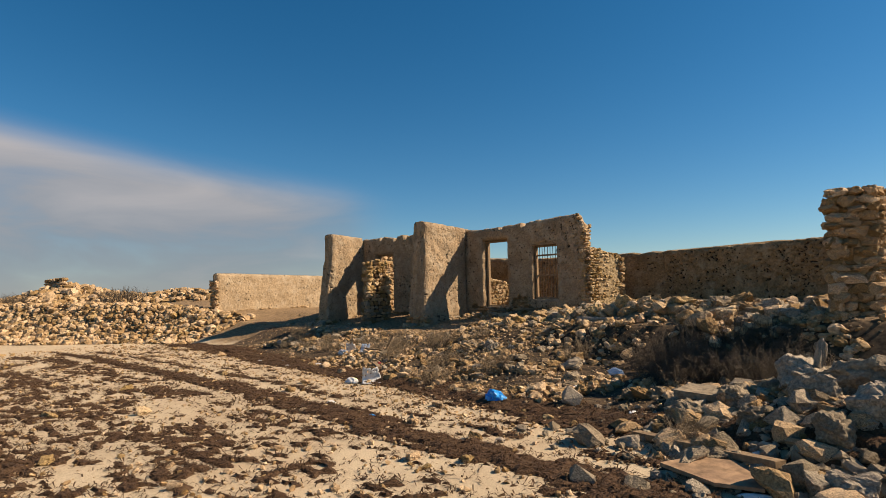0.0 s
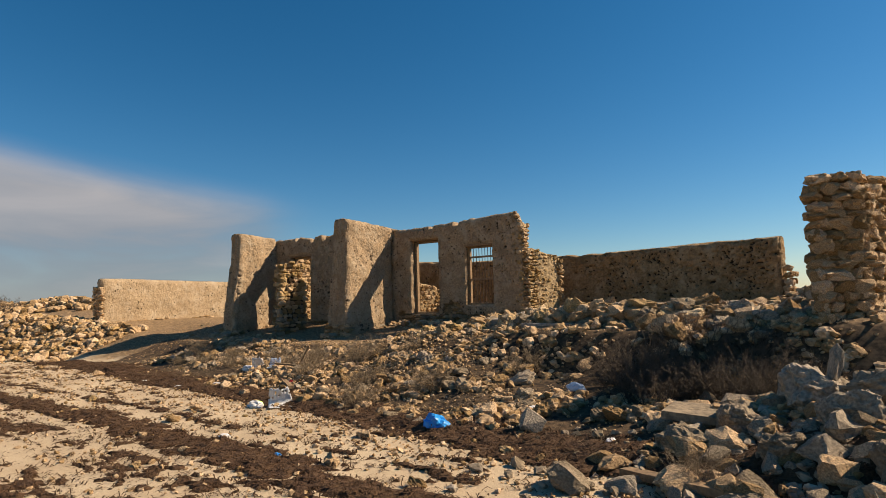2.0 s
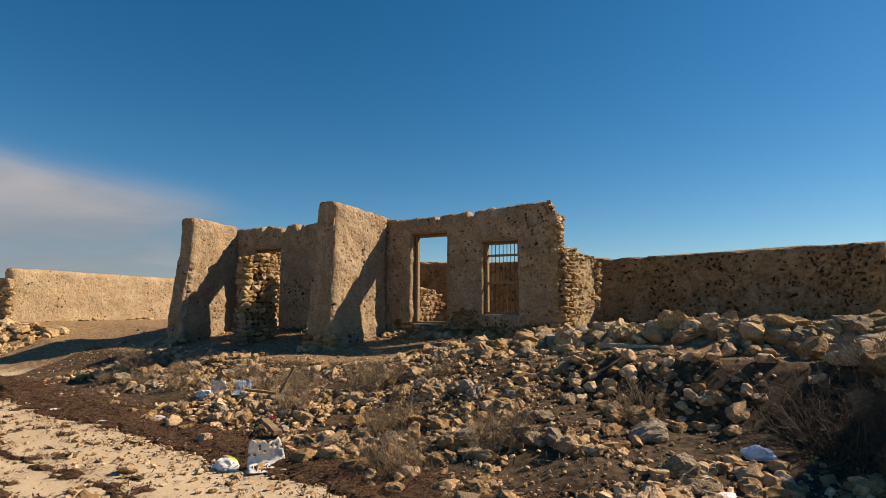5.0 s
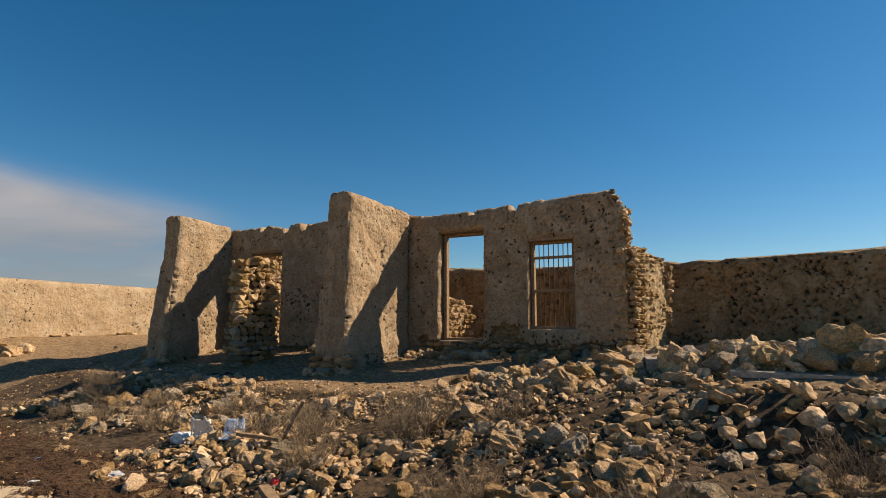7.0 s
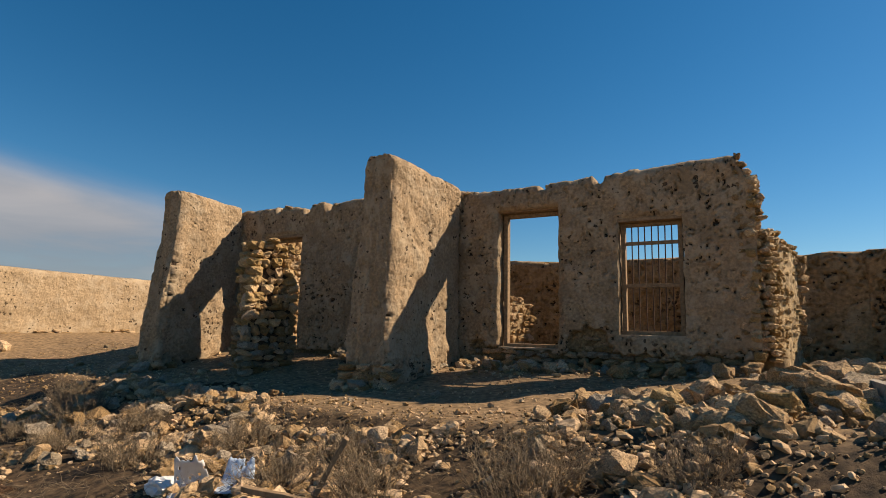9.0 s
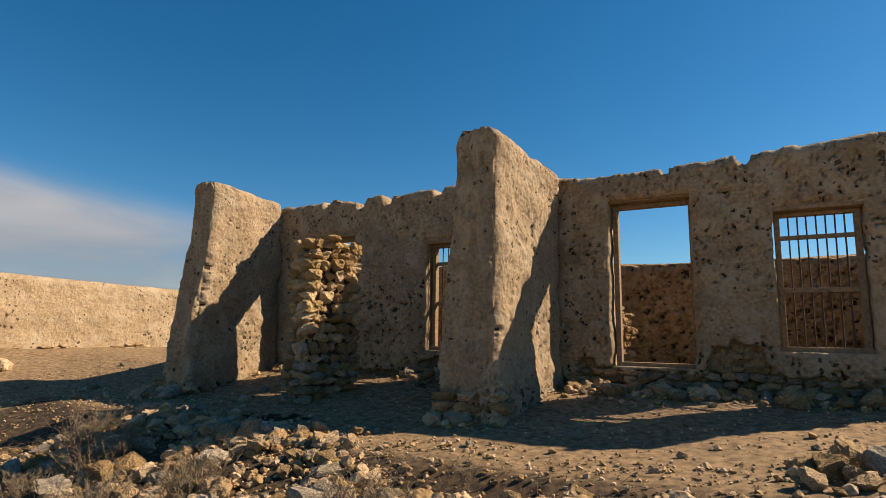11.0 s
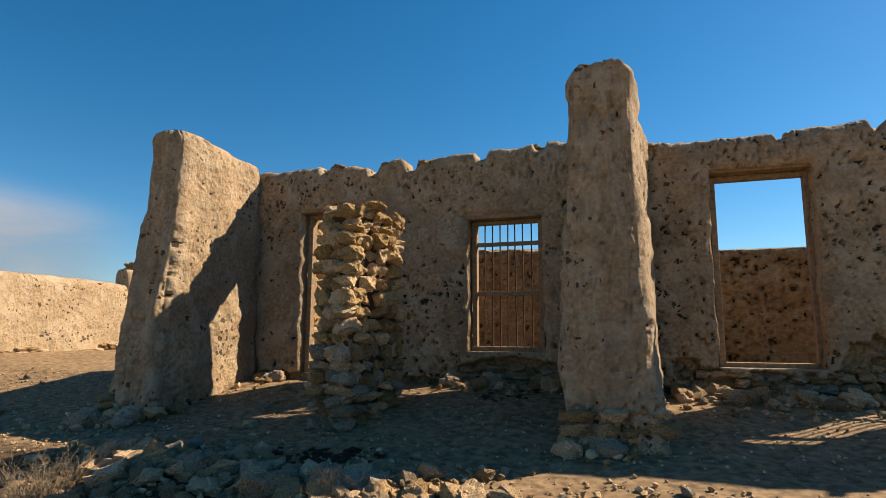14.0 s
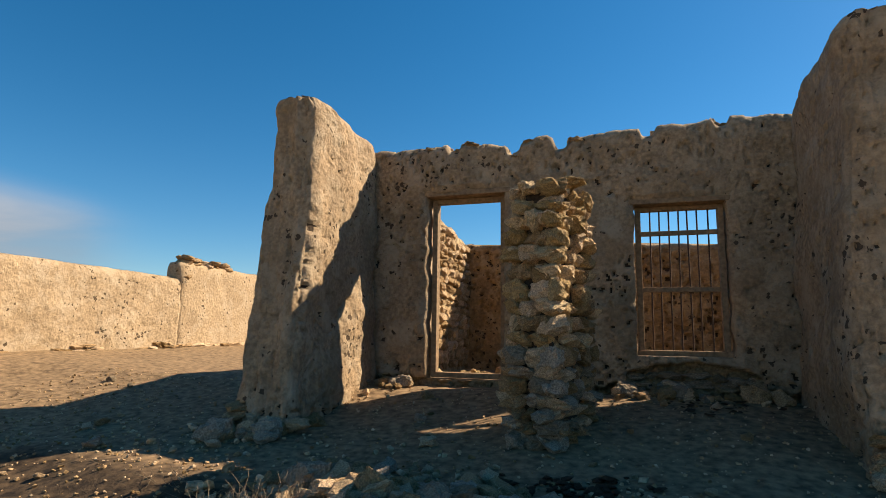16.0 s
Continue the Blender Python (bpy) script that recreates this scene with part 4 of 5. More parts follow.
def door_frame(name, x0, x1, z0, z1, label, y=0.0):
    ob = tagged(thing(name, x0, y, z0, label, "door frame"), kind="structure")
    w, h = x1 - x0, z1 - z0
    part("jamb", wooden_bar(-0.005, 0.055, -0.05, 0.05, 0, h), WOOD, ob)
    part("jamb", wooden_bar(w - 0.055, w + 0.005, -0.05, 0.05, 0, h), WOOD, ob)
    part("head", wooden_bar(0.055, w - 0.055, -0.047, 0.047, h - 0.05, h), WOOD, ob)
    part("threshold", wooden_bar(0.055, w - 0.055, -0.06, 0.05, 0, 0.055), WOOD, ob)
    part("lintel", wooden_bar(-0.12, w + 0.12, -0.20, 0.10, h + 0.004, h + 0.06), WOOD, ob, "rough plank lintel set into the plaster")
    return ob


def window_grille(name, x0, x1, z0, z1, label, bars=7):
    ob = tagged(thing(name, x0, 0, z0, label, "window"), kind="structure")
    w, h = x1 - x0, z1 - z0
    part("jamb", wooden_bar(-0.005, 0.05, -0.045, 0.045, 0, h), WOOD, ob)
    part("jamb", wooden_bar(w - 0.05, w + 0.005, -0.045, 0.045, 0, h), WOOD, ob)
    part("head", wooden_bar(0.05, w - 0.05, -0.042, 0.042, h - 0.04, h), WOOD, ob)
    part("sill", wooden_bar(-0.03, w + 0.03, -0.07, 0.05, -0.03, 0.03), WOOD, ob)
    part("rail", wooden_bar(0.05, w - 0.05, -0.025, 0.02, h * 0.80, h * 0.80 + 0.045), WOOD, ob)
    part("rail", wooden_bar(0.05, w - 0.05, -0.025, 0.02, h * 0.41, h * 0.41 + 0.05), WOOD, ob)
    for i in range(bars):
        bx = 0.05 + (w - 0.1) * (i + 1) / (bars + 1)
        bm = bmesh.new()
        bmesh.ops.create_cone(bm, cap_ends=True, segments=8, radius1=0.008, radius2=0.008, depth=h - 0.06, matrix=Matrix.Translation((bx + rng.uniform(-0.006, 0.006), 0, h / 2)) @ Matrix.Rotation(rng.uniform(-0.008, 0.008), 4, "Y"))
        part("bar", bm, IRON, ob, "thin rusted iron bar")
    part("lintel", wooden_bar(-0.10, w + 0.10, -0.19, 0.10, h + 0.004, h + 0.05), WOOD, ob, "rough plank lintel set into the plaster")
    return ob


door_frame("door_1", -4.73, -3.90, -0.11, 1.86, "empty weathered wooden door frame behind the stone pier")
door_frame("door_2", -0.045, 0.86, 0.05, 1.98, "empty weathered wooden door frame in the plastered wall", 0.05)
window_grille("window_1", -2.565, -1.76, 0.20, 1.65, "wooden window frame with rusted iron bars")
window_grille("window_2", 1.65, 2.40, 0.29, 1.72, "wooden window frame with thin iron bars and two rails")


# ---- seaweed on the beach ----
STREAK_X = (-12, -8, 0.4, 4.0, 6.3, 8.0, 11)
STREAK_Y = (-8.3, -8.1, -8.35, -8.65, -8.95, -9.1, -9.4)


def weed_depth(x, y):
    """How thick the washed-up weed lies; under zero: bare sand."""
    yb = lerp_table(x, GX, Y_BEACH)
    rag = 0.45 * fbm(x * 1.2, y * 2.2, 5.0, 3) + 0.75 * fbm(x * 4.2, y * 8.0, 8.0, 5)
    foot = 0.95 - abs(y - (yb + 0.2)) / 0.42
    ys = lerp_table(x, STREAK_X, STREAK_Y)
    streak = 0.5 - abs(y - ys) / lerp_table(x, (-10, 0, 7), (0.22, 0.42, 0.62))
    thin = 0.02 - abs(y - (ys + 0.75)) / 0.35
    front = -0.10 - 0.25 * max(0, 1 - abs(y + 9.7) / 0.5) + 0.28 * fbm(x * 0.7, y * 0.9, 12.0) if y < ys - 0.5 else -0.33
    if y > yb - 0.2 and foot < 0:
        front = -1
    return max(foot, streak, thin, front) + rag * 0.75


def seaweed():
    step = 0.04
    xs, ys = np.arange(-11.0, 11.5, step), np.arange(-13.6, -4.6, step)
    keep, verts, faces = {}, [], []
    depth = {}
    for i, x in enumerate(xs):
        for j, y in enumerate(ys):
            if y - lerp_table(x, GX, Y_BEACH) < 0.75:
                d = weed_depth(x, y) - max(0, abs(x) - 9.5) * 0.35 - max(0, -12.5 - y) * 0.3
                if d > -0.3:
                    depth[i, j] = d

    def vert(i, j):
        if (i, j) not in keep:
            d = depth.get((i, j), -0.1)
            x, y = xs[i] + rng.uniform(-0.014, 0.014), ys[j] + rng.uniform(-0.014, 0.014)
            lift = -0.012 if d < 0 else 0.006 + min(d, 0.7) * 0.05 + 0.02 * rng.random()
            keep[i, j] = len(verts)
            verts.append((x, y, ground_z(x, y) + lift))
        return keep[i, j]

    for (i, j), d in depth.items():
        if i + 1 < len(xs) and j + 1 < len(ys) and max(d, depth.get((i + 1, j), -1), depth.get((i, j + 1), -1), depth.get((i + 1, j + 1), -1)) > 0:
            faces.append((vert(i, j), vert(i + 1, j), vert(i + 1, j + 1), vert(i, j + 1)))
    ob = new("seaweed", mesh_of("seaweed", verts, faces, WEED, smooth=False))
    tagged(ob, "dark brown mats of dry washed-up seaweed", "seaweed", kind="stuff")
    # loose blades lying about and standing out of the mats
    verts, faces = [], []
    spots = [(xs[i], ys[j], d) for (i, j), d in depth.items() if d > -0.22]
    for _ in range(60000):
        x, y, d = rng.choice(spots)
        x, y = x + rng.uniform(-0.04, 0.04), y + rng.uniform(-0.04, 0.04)
        z = ground_z(x, y) + (0.012 + min(d, 0.7) * 0.055 if d > 0 else 0.006)
        a, ln, w = rng.uniform(0, 6.28), rng.uniform(0.03, 0.11), rng.uniform(0.002, 0.006)
        dx, dy, up = math.cos(a) * ln, math.sin(a) * ln, rng.uniform(-0.004, 0.035)
        n = len(verts)
        px, py = -math.sin(a) * w, math.cos(a) * w
        verts += [(x - px, y - py, z), (x + px, y + py, z + 0.003), (x + dx * 0.5 + px, y + dy * 0.5 + py, z + up), (x + dx * 0.5 - px, y + dy * 0.5 - py, z + up + 0.003), (x + dx, y + dy, z + up * 0.3)]
        faces += [(n, n + 1, n + 2, n + 3), (n + 3, n + 2, n + 4)]
    ob = new("seaweed_blades", mesh_of("seaweed_blades", verts, faces, WEED, smooth=False))
    tagged(ob, "loose curled blades of dry brown seaweed", "seaweed", kind="stuff")


seaweed()


# ---- dry shrubs ----
def twig(verts, faces, p, way, length, radius, segs, bend):
    ring_prev, pts = None, []
    for k in range(segs + 1):
        r = radius * (1 - 0.8 * k / segs)
        side = way.orthogonal().normalized()
        up = way.cross(side)
        n = len(verts)
        for m in range(3):
            verts.append(tuple(p + side * (r * math.cos(m * 2.094)) + up * (r * math.sin(m * 2.094))))
        if ring_prev is not None:
            for m in range(3):
                faces.append((ring_prev + m, ring_prev + (m + 1) % 3, n + (m + 1) % 3, n + m))
        ring_prev = n
        pts.append((p.copy(), way.copy()))
        p = p + way * (length / segs)
        way = (way + Vector((rng.gauss(0, bend), rng.gauss(0, bend), rng.gauss(0, bend * 0.7)))).normalized()
    return pts


def shrub(x, y, r, h, stems, label, thick=0.006, group="dry shrubs", mat=TWIG):
    ob = thing("dry_shrub", x, y, ground_z(x, y), label, "shrub", group)
    sv, sf, tv, tf = [], [], [], []
    for _ in range(stems):
        a, q = rng.uniform(0, 6.28), r * 0.6 * rng.random() ** 0.7
        bx, by = q * math.cos(a), q * math.sin(a)
        base = Vector((bx, by, ground_z(x + bx, y + by) - ob.location.z - 0.02))
        out = rng.uniform(0.1, 0.9)
        way = Vector((math.cos(a) * out + rng.gauss(0, 0.3), math.sin(a) * out + rng.gauss(0, 0.3), 1)).normalized()
        pts = twig(sv, sf, base, way, h * rng.uniform(0.5, 1.05), thick * rng.uniform(0.7, 1.2), 5, 0.16)
        for p, w in pts[1:]:
            for _ in range(2):
                tw = (w + Vector((rng.gauss(0, 0.7), rng.gauss(0, 0.7), rng.gauss(0.1, 0.5)))).normalized()
                sub = twig(tv, tf, p, tw, h * rng.uniform(0.15, 0.4), thick * 0.5, 3, 0.25)
                if rng.random() < 0.6:
                    p2, w2 = sub[1]
                    twig(tv, tf, p2, (w2 + Vector((rng.gauss(0, 0.6), rng.gauss(0, 0.6), rng.gauss(0, 0.5)))).normalized(), h * rng.uniform(0.08, 0.2), thick * 0.35, 2, 0.2)
    for nm, v, f in (("branchwork", sv, sf), ("crown", tv, tf)):
        o = new(nm, mesh_of(nm, v, f, mat))
        o.parent = ob


BUSH = ((7.0, -5.0, 0.7, 0.55, 120), (7.6, -5.2, 0.7, 0.62, 140), (8.2, -5.3, 0.6, 0.58, 120), (7.6, -4.75, 0.7, 0.55, 110), (8.3, -4.8, 0.5, 0.5, 80), (7.4, -5.7, 0.5, 0.4, 80), (8.6, -5.6, 0.45, 0.45, 60))
for bx, by, br, bh, bn in BUSH:
    shrub(bx, by, br, bh, bn, "large tangled leafless grey-brown bush in a hollow", 0.006, mat=BUSH_TWIG)
SMALL = ((-3.5, -3.95, 0.4, 0.3, 40), (-2.7, -4.5, 0.4, 0.26, 40), (-2.3, -4.0, 0.35, 0.3, 30), (-0.7, -4.1, 0.4, 0.26, 40), (0.3, -4.1, 0.35, 0.26, 36), (2.0, -4.4, 0.4, 0.4, 40),
         (0.9, -4.5, 0.35, 0.34, 34), (-3.6, -4.5, 0.3, 0.22, 30), (-1.5, -4.6, 0.4, 0.28, 34), (1.4, -5.2, 0.35, 0.3, 30), (3.0, -5.4, 0.4, 0.32, 36), (4.3, -5.6, 0.4, 0.34, 40),
         (3.6, -6.3, 0.4, 0.3, 40), (2.9, -4.2, 0.3, 0.26, 26), (5.4, -4.7, 0.35, 0.3, 30), (-4.4, -3.6, 0.35, 0.34, 30), (8.2, -7.7, 0.25, 0.3, 22), (8.9, -5.6, 0.3, 0.4, 26), (0.2, -4.6, 0.3, 0.3, 26))
for bx, by, br, bh, bn in SMALL:
    shrub(bx, by, br, bh, int(bn * 2.3), "small dry leafless shrub among stones", 0.0042)
for bx, by, br, bh, bn in ((-20, -3.2, 1.6, 0.7, 90), (-22, -7.5, 1.8, 0.6, 90), (-26, -10.0, 2.0, 0.7, 90)):
    shrub(bx, by, br, bh, bn, "distant grey-brown scrub bush behind a stone heap", 0.014, mat=BUSH_TWIG)


def straw():
    """Dry grass and twigs lying between the stones of the bank."""
    verts, faces = [], []
    for _ in range(9000):
        x = rng.uniform(-5.5, 9.0)
        yb, yc = lerp_table(x, GX, Y_BEACH), lerp_table(x, GX, Y_CREST)
        y = yb + (yc - yb) * rng.uniform(0.05, 1.0)
        if noise.noise(Vector((x * 0.9, y * 0.9, 33))) < 0.0:
            continue
        a = rng.uniform(0, 6.28)
        twig(verts, faces, Vector((x, y, ground_z(x, y) + rng.uniform(0.0, 0.05))), Vector((math.cos(a), math.sin(a), rng.uniform(-0.1, 0.9))).normalized(), rng.uniform(0.06, 0.24), 0.0022, 2, 0.3)
    tagged(new("dry_straw", mesh_of("dry_straw", verts, faces, TWIG)), "dry straw and twigs lying between stones", "straw", kind="stuff")


straw()


# ---- wood, litter ----
def beam(name, x, y, z, length, wide, high, rz, tilt, label, mat=WOOD):
    bm = box_bm(-length / 2, length / 2, -wide / 2, wide / 2, -high / 2, high / 2, 0.005)
    bmesh.ops.subdivide_edges(bm, edges=[e for e in bm.edges if e.calc_length() > length * 0.6], cuts=7)
    for v in bm.verts:
        v.co += Vector((0.02 * noise.noise(v.co * 20) if abs(v.co.x) > length * 0.45 else 0, 0.006 * noise.noise(v.co * 7), 0.006 * noise.noise(v.co * 9 + Vector((3, 0, 0)))))
    me = bpy.data.meshes.new(name)
    bmesh.ops.recalc_face_normals(bm, faces=bm.faces)
    bm.to_mesh(me)
    bm.free()
    me.materials.append(mat)
    ob = new(name, me)
    ob.matrix_world = pose(x, y, z, 0, tilt, rz)
    return tagged(ob, label, "plank", "planks")


beam("plank", 8.36, -7.98, -0.94, 1.62, 0.11, 0.06, -26, -4, "weathered brown plank lying across beach stones")
beam("plank", 5.25, -3.43, -0.06, 1.15, 0.14, 0.06, -13, 0, "grey wooden plank with nail holes resting on rubble", material("grey_wood", (0.36, 0.31, 0.25), 0.9, 0.18, 24, 8, 0.3))
beam("stake", 0.74, -4.7, -0.62, 0.5, 0.06, 0.035, 35, -62, "short broken wooden stake leaning in the shrubs")
beam("driftwood", 1.75, -5.95, -0.88, 0.55, 0.08, 0.05, -30, 4, "dark piece of driftwood lying in seaweed")
beam("driftwood", 0.55, -4.95, -0.72, 0.5, 0.05, 0.035, 10, 3, "thin grey driftwood stick on stones")


def board(name, x, y, z, pts, thick, rz, mat, label, category):
    bm = bmesh.new()
    low = [bm.verts.new((px, py, 0)) for px, py in pts]
    high = [bm.verts.new((px, py, thick + 0.01 * noise.noise(Vector((px * 3, py * 3, 1))))) for px, py in pts]
    bm.faces.new(high)
    bm.faces.new(low[::-1])
    for i in range(len(pts)):
        j = (i + 1) % len(pts)
        bm.faces.new((low[i], low[j], high[j], high[i]))
    bmesh.ops.recalc_face_normals(bm, faces=bm.faces)
    me = bpy.data.meshes.new(name)
    bm.to_mesh(me)
    bm.free()
    me.materials.append(mat)
    ob = new(name, me)
    ob.matrix_world = pose(x, y, z, 5, 3, rz)
    return tagged(ob, label, category)


RUSTY = material("rusty_board", (0.30, 0.19, 0.11), 0.85, 0.22, 12, 4, 0.4, (0.16, 0.10, 0.07))
CONCRETE = material("old_concrete", (0.26, 0.23, 0.19), 0.92, 0.14, 26, 3, 0.5, (0.3, 0.27, 0.22))
board("broken_board", 8.68, -8.5, ground_z(8.68, -8.5) + 0.06, [(-0.38, -0.2), (0.1, -0.26), (0.4, -0.12), (0.28, 0.16), (0.02, 0.24), (-0.25, 0.12)], 0.03, -10, RUSTY, "flat rusty-brown broken board on beach stones", "board")
board("concrete_slab", 4.05, -2.7, ground_z(4.05, -2.7) - 0.04, [(-0.26, -0.2), (0.22, -0.24), (0.3, 0.16), (-0.2, 0.22)], 0.14, 25, CONCRETE, "tilted grey concrete slab fragment among rubble", "slab")
board("flat_stone", 8.0, -6.55, ground_z(8.0, -6.55) + 0.12, [(-0.3, -0.2), (0.15, -0.24), (0.34, 0.02), (0.2, 0.22), (-0.2, 0.2)], 0.07, 10, GREY_STONE, "flat pale stone slab lying on rubble", "stone")


def crumpled(name, x, y, size, flat, mat, label, category, seed, rough=0.35, rz=0.0):
    bm = bmesh.new()
    bmesh.ops.create_icosphere(bm, subdivisions=3, radius=0.5)
    for v in bm.verts:
        d = v.co.normalized()
        crease = 1 - 2.4 * abs(noise.noise(d * 3.6 + Vector((seed, seed, 0))))
        k = 1 + 0.09 * crease + rough * (0.9 * noise.noise(d * 1.3 + Vector((seed, 0, 0))) + 0.42 * (1 - 2.2 * abs(noise.noise(d * 2.4 + Vector((0, seed, 0))))) + 0.16 * (1 - 2 * abs(noise.noise(d * 7 + Vector((0, 0, seed))))))
        v.co = Vector((v.co.x * size[0] * k, v.co.y * size[1] * k, max(-0.3, v.co.z) * flat * k))
    me = bpy.data.meshes.new(name)
    bm.to_mesh(me)
    bm.free()
    me.materials.append(mat)
    ob = new(name, me)
    low = min(v.co.z for v in me.vertices)
    ob.matrix_world = pose(x, y, ground_z(x, y) - low - 0.02, 0, 0, rz)
    return tagged(ob, label, category)


def torn_sheet(name, x, y, wide, long, mat, label, seed, rz, up=105):
    """A stiff plastic sheet that lies on the ground and stands up at its back, wrinkled and torn along the rim."""
    bm = bmesh.new()
    n = 14
    py, pz, rows = -0.3 * long, 0.0, []
    for j in range(n + 1):
        v = j / n
        a = radians(up) * max(0.0, min(1.0, (v - 0.3) / 0.3))
        row = []
        for i in range(n + 1):
            u = i / n - 0.5
            fold = 0.07 * wide * noise.noise(Vector((u * 5, v * 4, seed))) + 0.03 * wide * noise.noise(Vector((u * 14, v * 12, seed)))
            rim = (1 + 0.28 * noise.noise(Vector((u * 6, 0, seed + 3)))) if j == n else 1.0
            row.append(bm.verts.new((u * wide * (1 - 0.25 * v * v) - 0.12 * wide * v, py - fold * math.sin(a) + 0.25 * wide * u * u * v, (pz + abs(fold) * math.cos(a)) * rim + 0.02)))
        rows.append(row)
        py += math.cos(a) * long / n
        pz += math.sin(a) * long / n
    for r0, r1 in zip(rows, rows[1:]):
        for i in range(n):
            if noise.noise(Vector((i * 0.6, rows.index(r0) * 0.6, seed + 9))) > -0.42:
                bm.faces.new((r0[i], r0[i + 1], r1[i + 1], r1[i]))
    bmesh.ops.delete(bm, geom=[v for v in bm.verts if not v.link_faces], context="VERTS")
    bmesh.ops.solidify(bm, geom=bm.faces[:], thickness=0.004)
    me = bpy.data.meshes.new(name)
    bm.to_mesh(me)
    bm.free()
    me.materials.append(mat)
    me.polygons.foreach_set("use_smooth", [True] * len(me.polygons))
    ob = new(name, me)
    ob.matrix_world = pose(x, y, ground_z(x, y) - 0.005, 0, 0, rz)
    return tagged(ob, label, "bag")


PALE_BLUE = material("pale_blue_plastic", (0.45, 0.55, 0.68), 0.35, 0.05, 20, 6, 0.3)
torn_sheet("plastic_bag", -0.36, -4.86, 0.26, 0.42, WHITE_PLASTIC, "torn white plastic bag standing up on the bank", 1.0, 40, 120)
crumpled("plastic_bag", -0.62, -4.92, (0.22, 0.15), 0.12, WHITE_PLASTIC, "flat white plastic bag on stones", "bag", 2.0, 0.6)
torn_sheet("plastic_bag", -0.06, -4.74, 0.26, 0.36, PALE_BLUE, "pale blue plastic bag leaning on a stone", 3.0, 25, 60)
torn_sheet("plastic_sack", 2.5, -6.7, 0.36, 0.44, WHITE_PLASTIC, "open white woven sack standing at the edge of seaweed", 4.0, 48, 115)
crumpled("plastic_sack", 2.1, -6.85, (0.2, 0.14), 0.1, WHITE_PLASTIC, "small crumpled white plastic scrap on sand", "litter", 5.0, 0.5)
crumpled("plastic_bag", 5.37, -6.98, (0.24, 0.15), 0.15, BLUE_PLASTIC, "crumpled bright blue plastic bag on beach stones", "bag", 6.0, 0.7)
crumpled("plastic_scrap", 4.49, -8.46, (0.14, 0.07), 0.05, BLUE_PLASTIC, "small bright blue plastic scrap on seaweed", "litter", 7.0, 0.4)
crumpled("plastic_scrap", 4.81, -8.46, (0.08, 0.06), 0.04, BLUE_PLASTIC, "tiny bright blue plastic scrap on seaweed", "litter", 8.0, 0.4)
crumpled("plastic_container", 2.05, -6.75, (0.18, 0.11), 0.1, GREEN_PLASTIC, "lime green plastic container on sand", "litter", 9.0, 0.2)
crumpled("plastic_dish", -1.75, -5.72, (0.17, 0.13), 0.07, BLUE_PLASTIC, "flat blue plastic dish on seaweed", "litter", 10.0, 0.2)
crumpled("foam_tray", -0.5, -5.7, (0.3, 0.17), 0.08, WHITE_PLASTIC, "broken white foam tray on seaweed", "litter", 11.0, 0.4)
crumpled("plastic_cup", 1.32, -5.5, (0.08, 0.08), 0.08, RED_PLASTIC, "small red plastic cup among stones", "litter", 12.0, 0.15)
crumpled("plastic_bottle", 6.41, -5.43, (0.2, 0.1), 0.12, PALE_BLUE, "crushed pale plastic bottle on shaded rubble", "bottle", 13.0, 0.3)
crumpled("foam_piece", 3.3, -8.2, (0.14, 0.1), 0.06, WHITE_PLASTIC, "white foam piece lying on seaweed", "litter", 14.0, 0.3)
for k, (lx, ly) in enumerate(((1.6, -6.3), (-2.4, -6.0), (3.1, -6.5), (0.9, -6.25), (8.9, -7.95), (7.3, -6.9), (9.0, -8.7), (6.2, -6.2), (-0.9, -6.2))):
    crumpled("foam_piece", lx, ly, (rng.uniform(0.12, 0.24), rng.uniform(0.07, 0.12)), 0.06, WHITE_PLASTIC, "pale foam scrap washed up on the shore", "litter", 20.0 + k, 0.3, rng.uniform(0, 360))


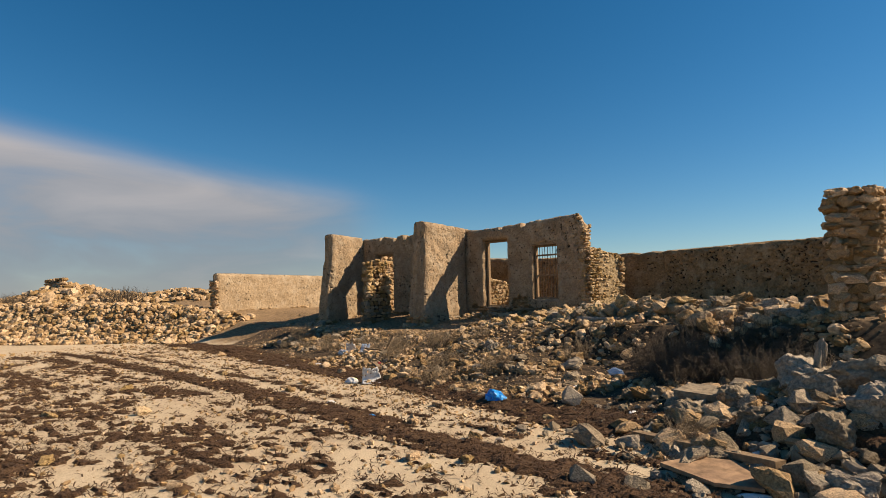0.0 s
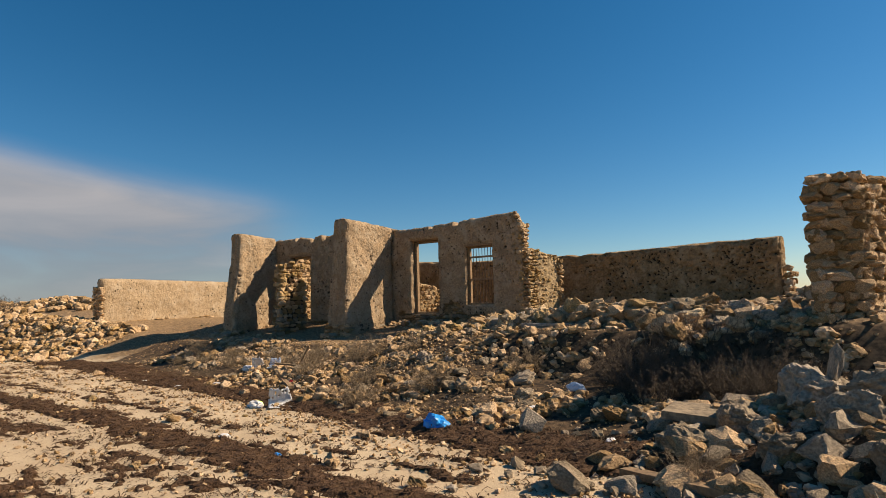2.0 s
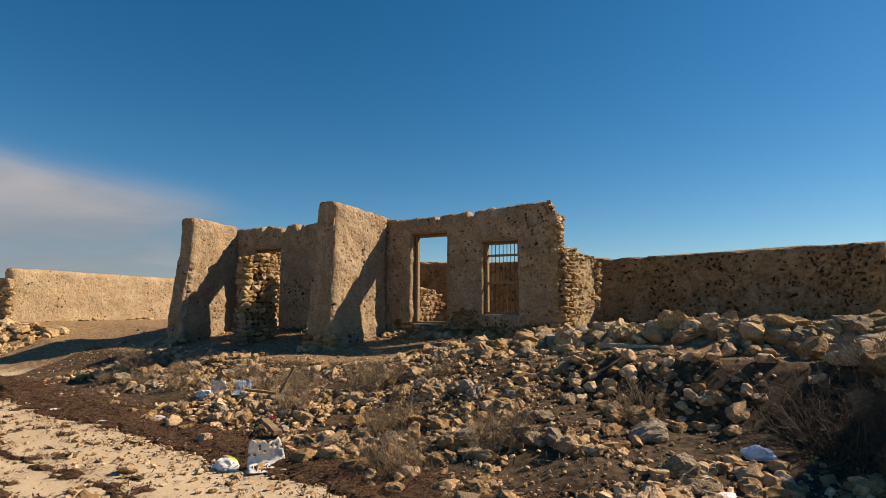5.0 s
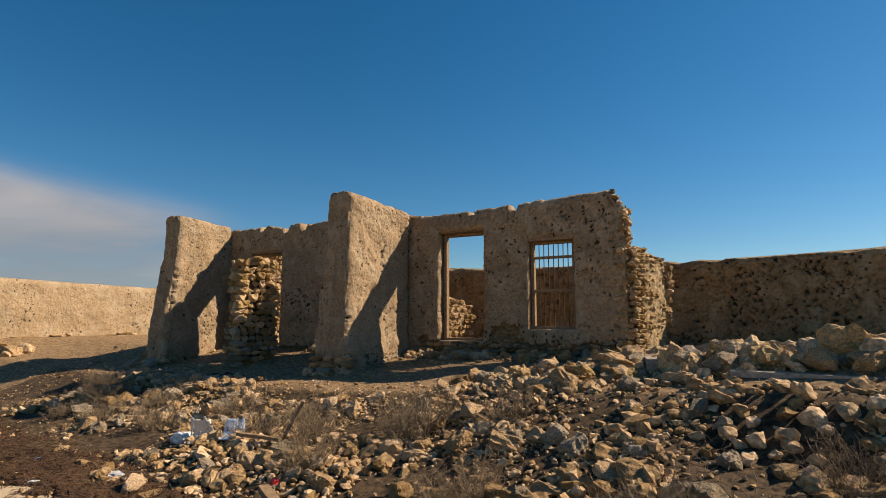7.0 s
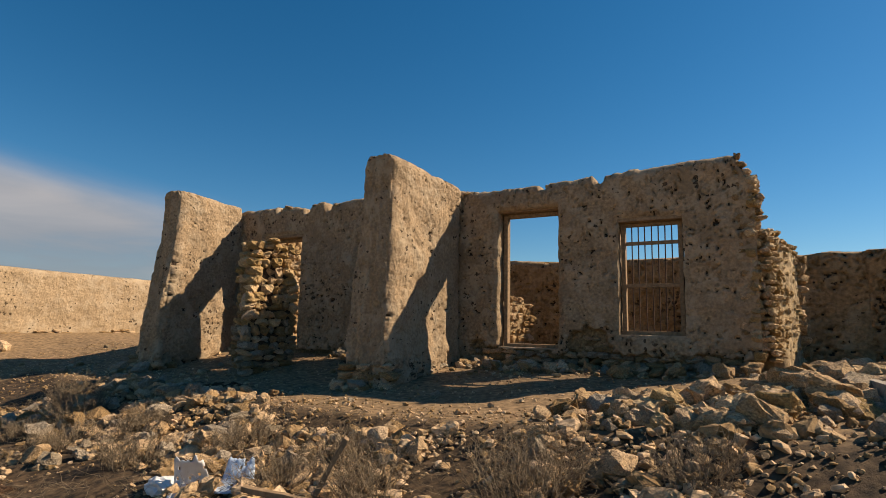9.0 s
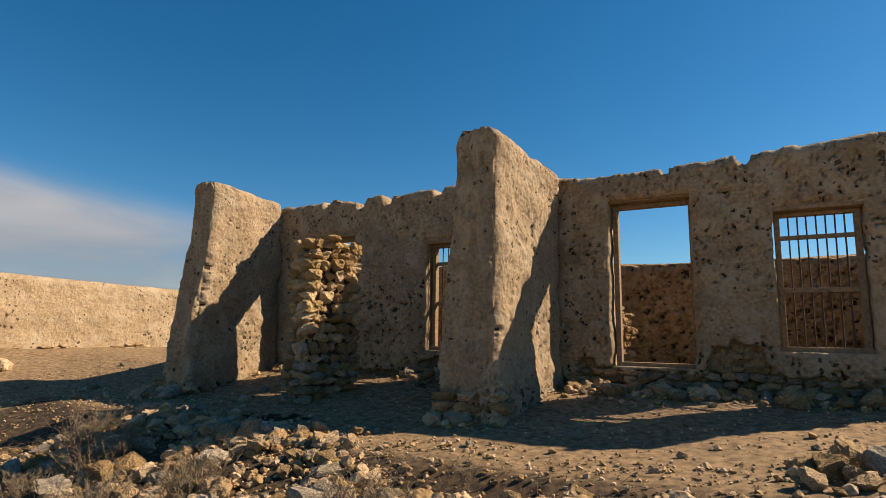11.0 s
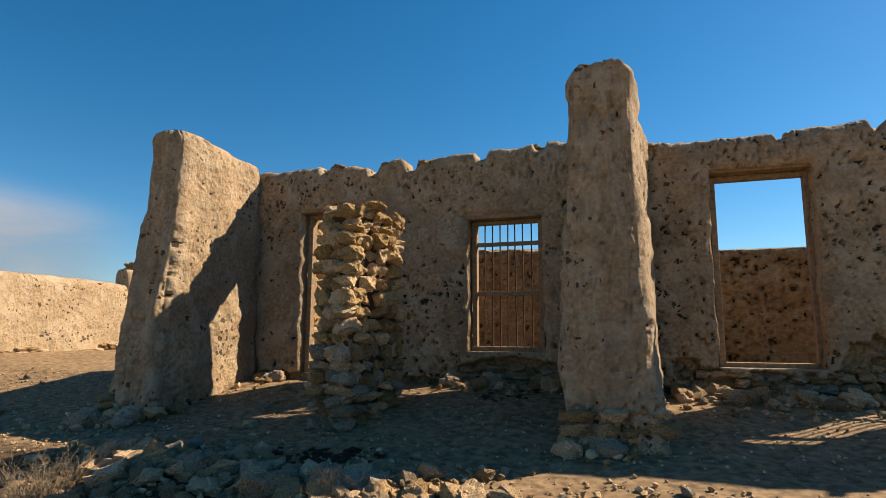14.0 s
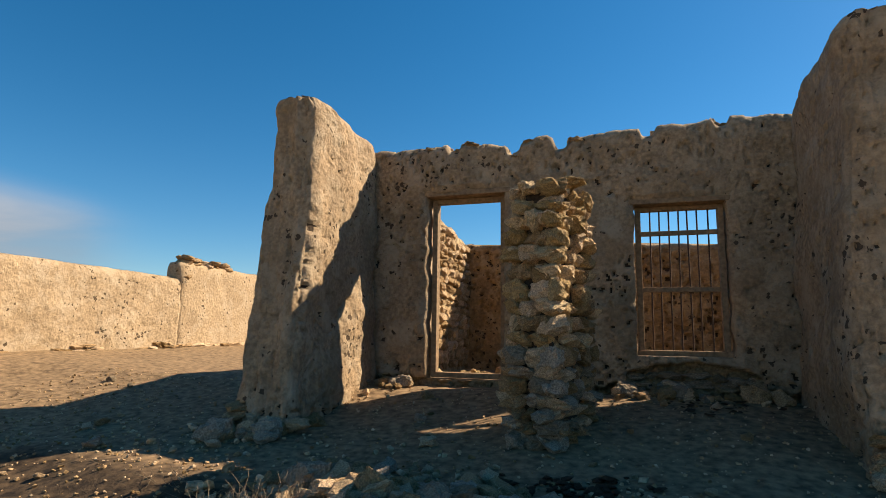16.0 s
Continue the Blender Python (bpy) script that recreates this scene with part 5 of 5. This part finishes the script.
# ---- far clouds ----
def cloud_bank():
    """A thin bank of cloud low over the shore, 1.5 km away."""
    me = bpy.data.meshes.new("cloud_backdrop")
    cols, rows, r = 48, 16, 1500.0
    verts, uvs, faces = [], [], []
    for j in range(rows + 1):
        for i in range(cols + 1):
            u, v = i / cols, j / rows
            az, el = radians(40 + 80 * u), radians(-0.5 + 21 * v)
            verts.append((-math.sin(az) * r * math.cos(el), math.cos(az) * r * math.cos(el), r * math.sin(el)))
            uvs.append((u, v))
    for j in range(rows):
        for i in range(cols):
            a = j * (cols + 1) + i
            faces.append((a, a + 1, a + cols + 2, a + cols + 1))
    me.from_pydata(verts, [], faces)
    layer = me.uv_layers.new(name="uv")
    for lp in me.loops:
        layer.data[lp.index].uv = uvs[lp.vertex_index]
    m = bpy.data.materials.new("thin_cloud")
    m.use_nodes = True
    n, l = m.node_tree.nodes, m.node_tree.links
    n.clear()
    out, mix, tr, em = n.new("ShaderNodeOutputMaterial"), n.new("ShaderNodeMixShader"), n.new("ShaderNodeBsdfTransparent"), n.new("ShaderNodeEmission")
    uv, sep, mp = n.new("ShaderNodeUVMap"), n.new("ShaderNodeSeparateXYZ"), n.new("ShaderNodeMapping")
    uv.uv_map = "uv"
    l.new(uv.outputs[0], sep.inputs[0])
    l.new(uv.outputs[0], mp.inputs["Vector"])
    mp.inputs["Scale"].default_value = (5.0, 4.5, 1)
    mp.inputs["Rotation"].default_value = (0, 0, radians(-14))
    tex = n.new("ShaderNodeTexNoise")
    tex.inputs["Scale"].default_value, tex.inputs["Detail"].default_value, tex.inputs["Roughness"].default_value = 1.0, 7, 0.5
    tex.inputs["Distortion"].default_value = 0.5
    l.new(mp.outputs[0], tex.inputs["Vector"])

    def curve(src, pts):
        c = n.new("ShaderNodeFloatCurve")
        cv = c.mapping.curves[0]
        cv.points[0].location, cv.points[1].location = pts[0], pts[-1]
        for p in pts[1:-1]:
            cv.points.new(*p)
        c.mapping.update()
        l.new(src, c.inputs["Value"])
        return c.outputs[0]

    def math2(op, a, b):
        k = n.new("ShaderNodeMath")
        k.operation = op
        for s, val in ((0, a), (1, b)):
            if isinstance(val, (int, float)):
                k.inputs[s].default_value = val
            else:
                l.new(val, k.inputs[s])
        return k.outputs[0]

    # the upper rim climbs with u; the bank thins out at both ends
    rim = math2("SUBTRACT", sep.outputs["Y"], math2("MULTIPLY", sep.outputs["X"], 0.52))
    band = curve(rim, [(0.0, 0.85), (0.15, 0.9), (0.26, 0.95), (0.35, 0.82), (0.43, 0.32), (0.52, 0.0), (1.0, 0.0)])
    ends = curve(sep.outputs["X"], [(0.0, 0.0), (0.06, 0.0), (0.16, 0.75), (0.3, 1.0), (0.85, 1.0), (1.0, 0.0)])
    foot = curve(sep.outputs["Y"], [(0.0, 0.9), (0.2, 0.95), (0.35, 1.0), (0.9, 1.0), (1.0, 0.0)])
    body = math2("MULTIPLY", math2("MULTIPLY", band, ends), foot)
    wisps = curve(tex.outputs["Fac"], [(0.0, 0.55), (0.3, 0.65), (0.5, 0.92), (0.68, 1.0), (1.0, 1.0)])
    l.new(math2("MINIMUM", math2("MULTIPLY", math2("MULTIPLY", body, wisps), 1.05), 0.9), mix.inputs["Fac"])
    shade = n.new("ShaderNodeValToRGB")
    shade.color_ramp.elements[0].position, shade.color_ramp.elements[1].position = 0.35, 0.62
    shade.color_ramp.elements[0].color, shade.color_ramp.elements[1].color = (0.15, 0.178, 0.215, 1), (0.30, 0.295, 0.305, 1)
    l.new(math2("MULTIPLY", math2("ADD", tex.outputs["Fac"], sep.outputs["Y"]), 0.5), shade.inputs["Fac"])
    l.new(shade.outputs["Color"], em.inputs["Color"])
    em.inputs["Strength"].default_value = 1.0
    l.new(tr.outputs[0], mix.inputs[1])
    l.new(em.outputs[0], mix.inputs[2])
    l.new(mix.outputs[0], out.inputs["Surface"])
    me.materials.append(m)
    return tagged(new("cloud_backdrop", me), "thin bank of pale wispy cloud low in the sky", "cloud", kind="structure")


cloud_bank()
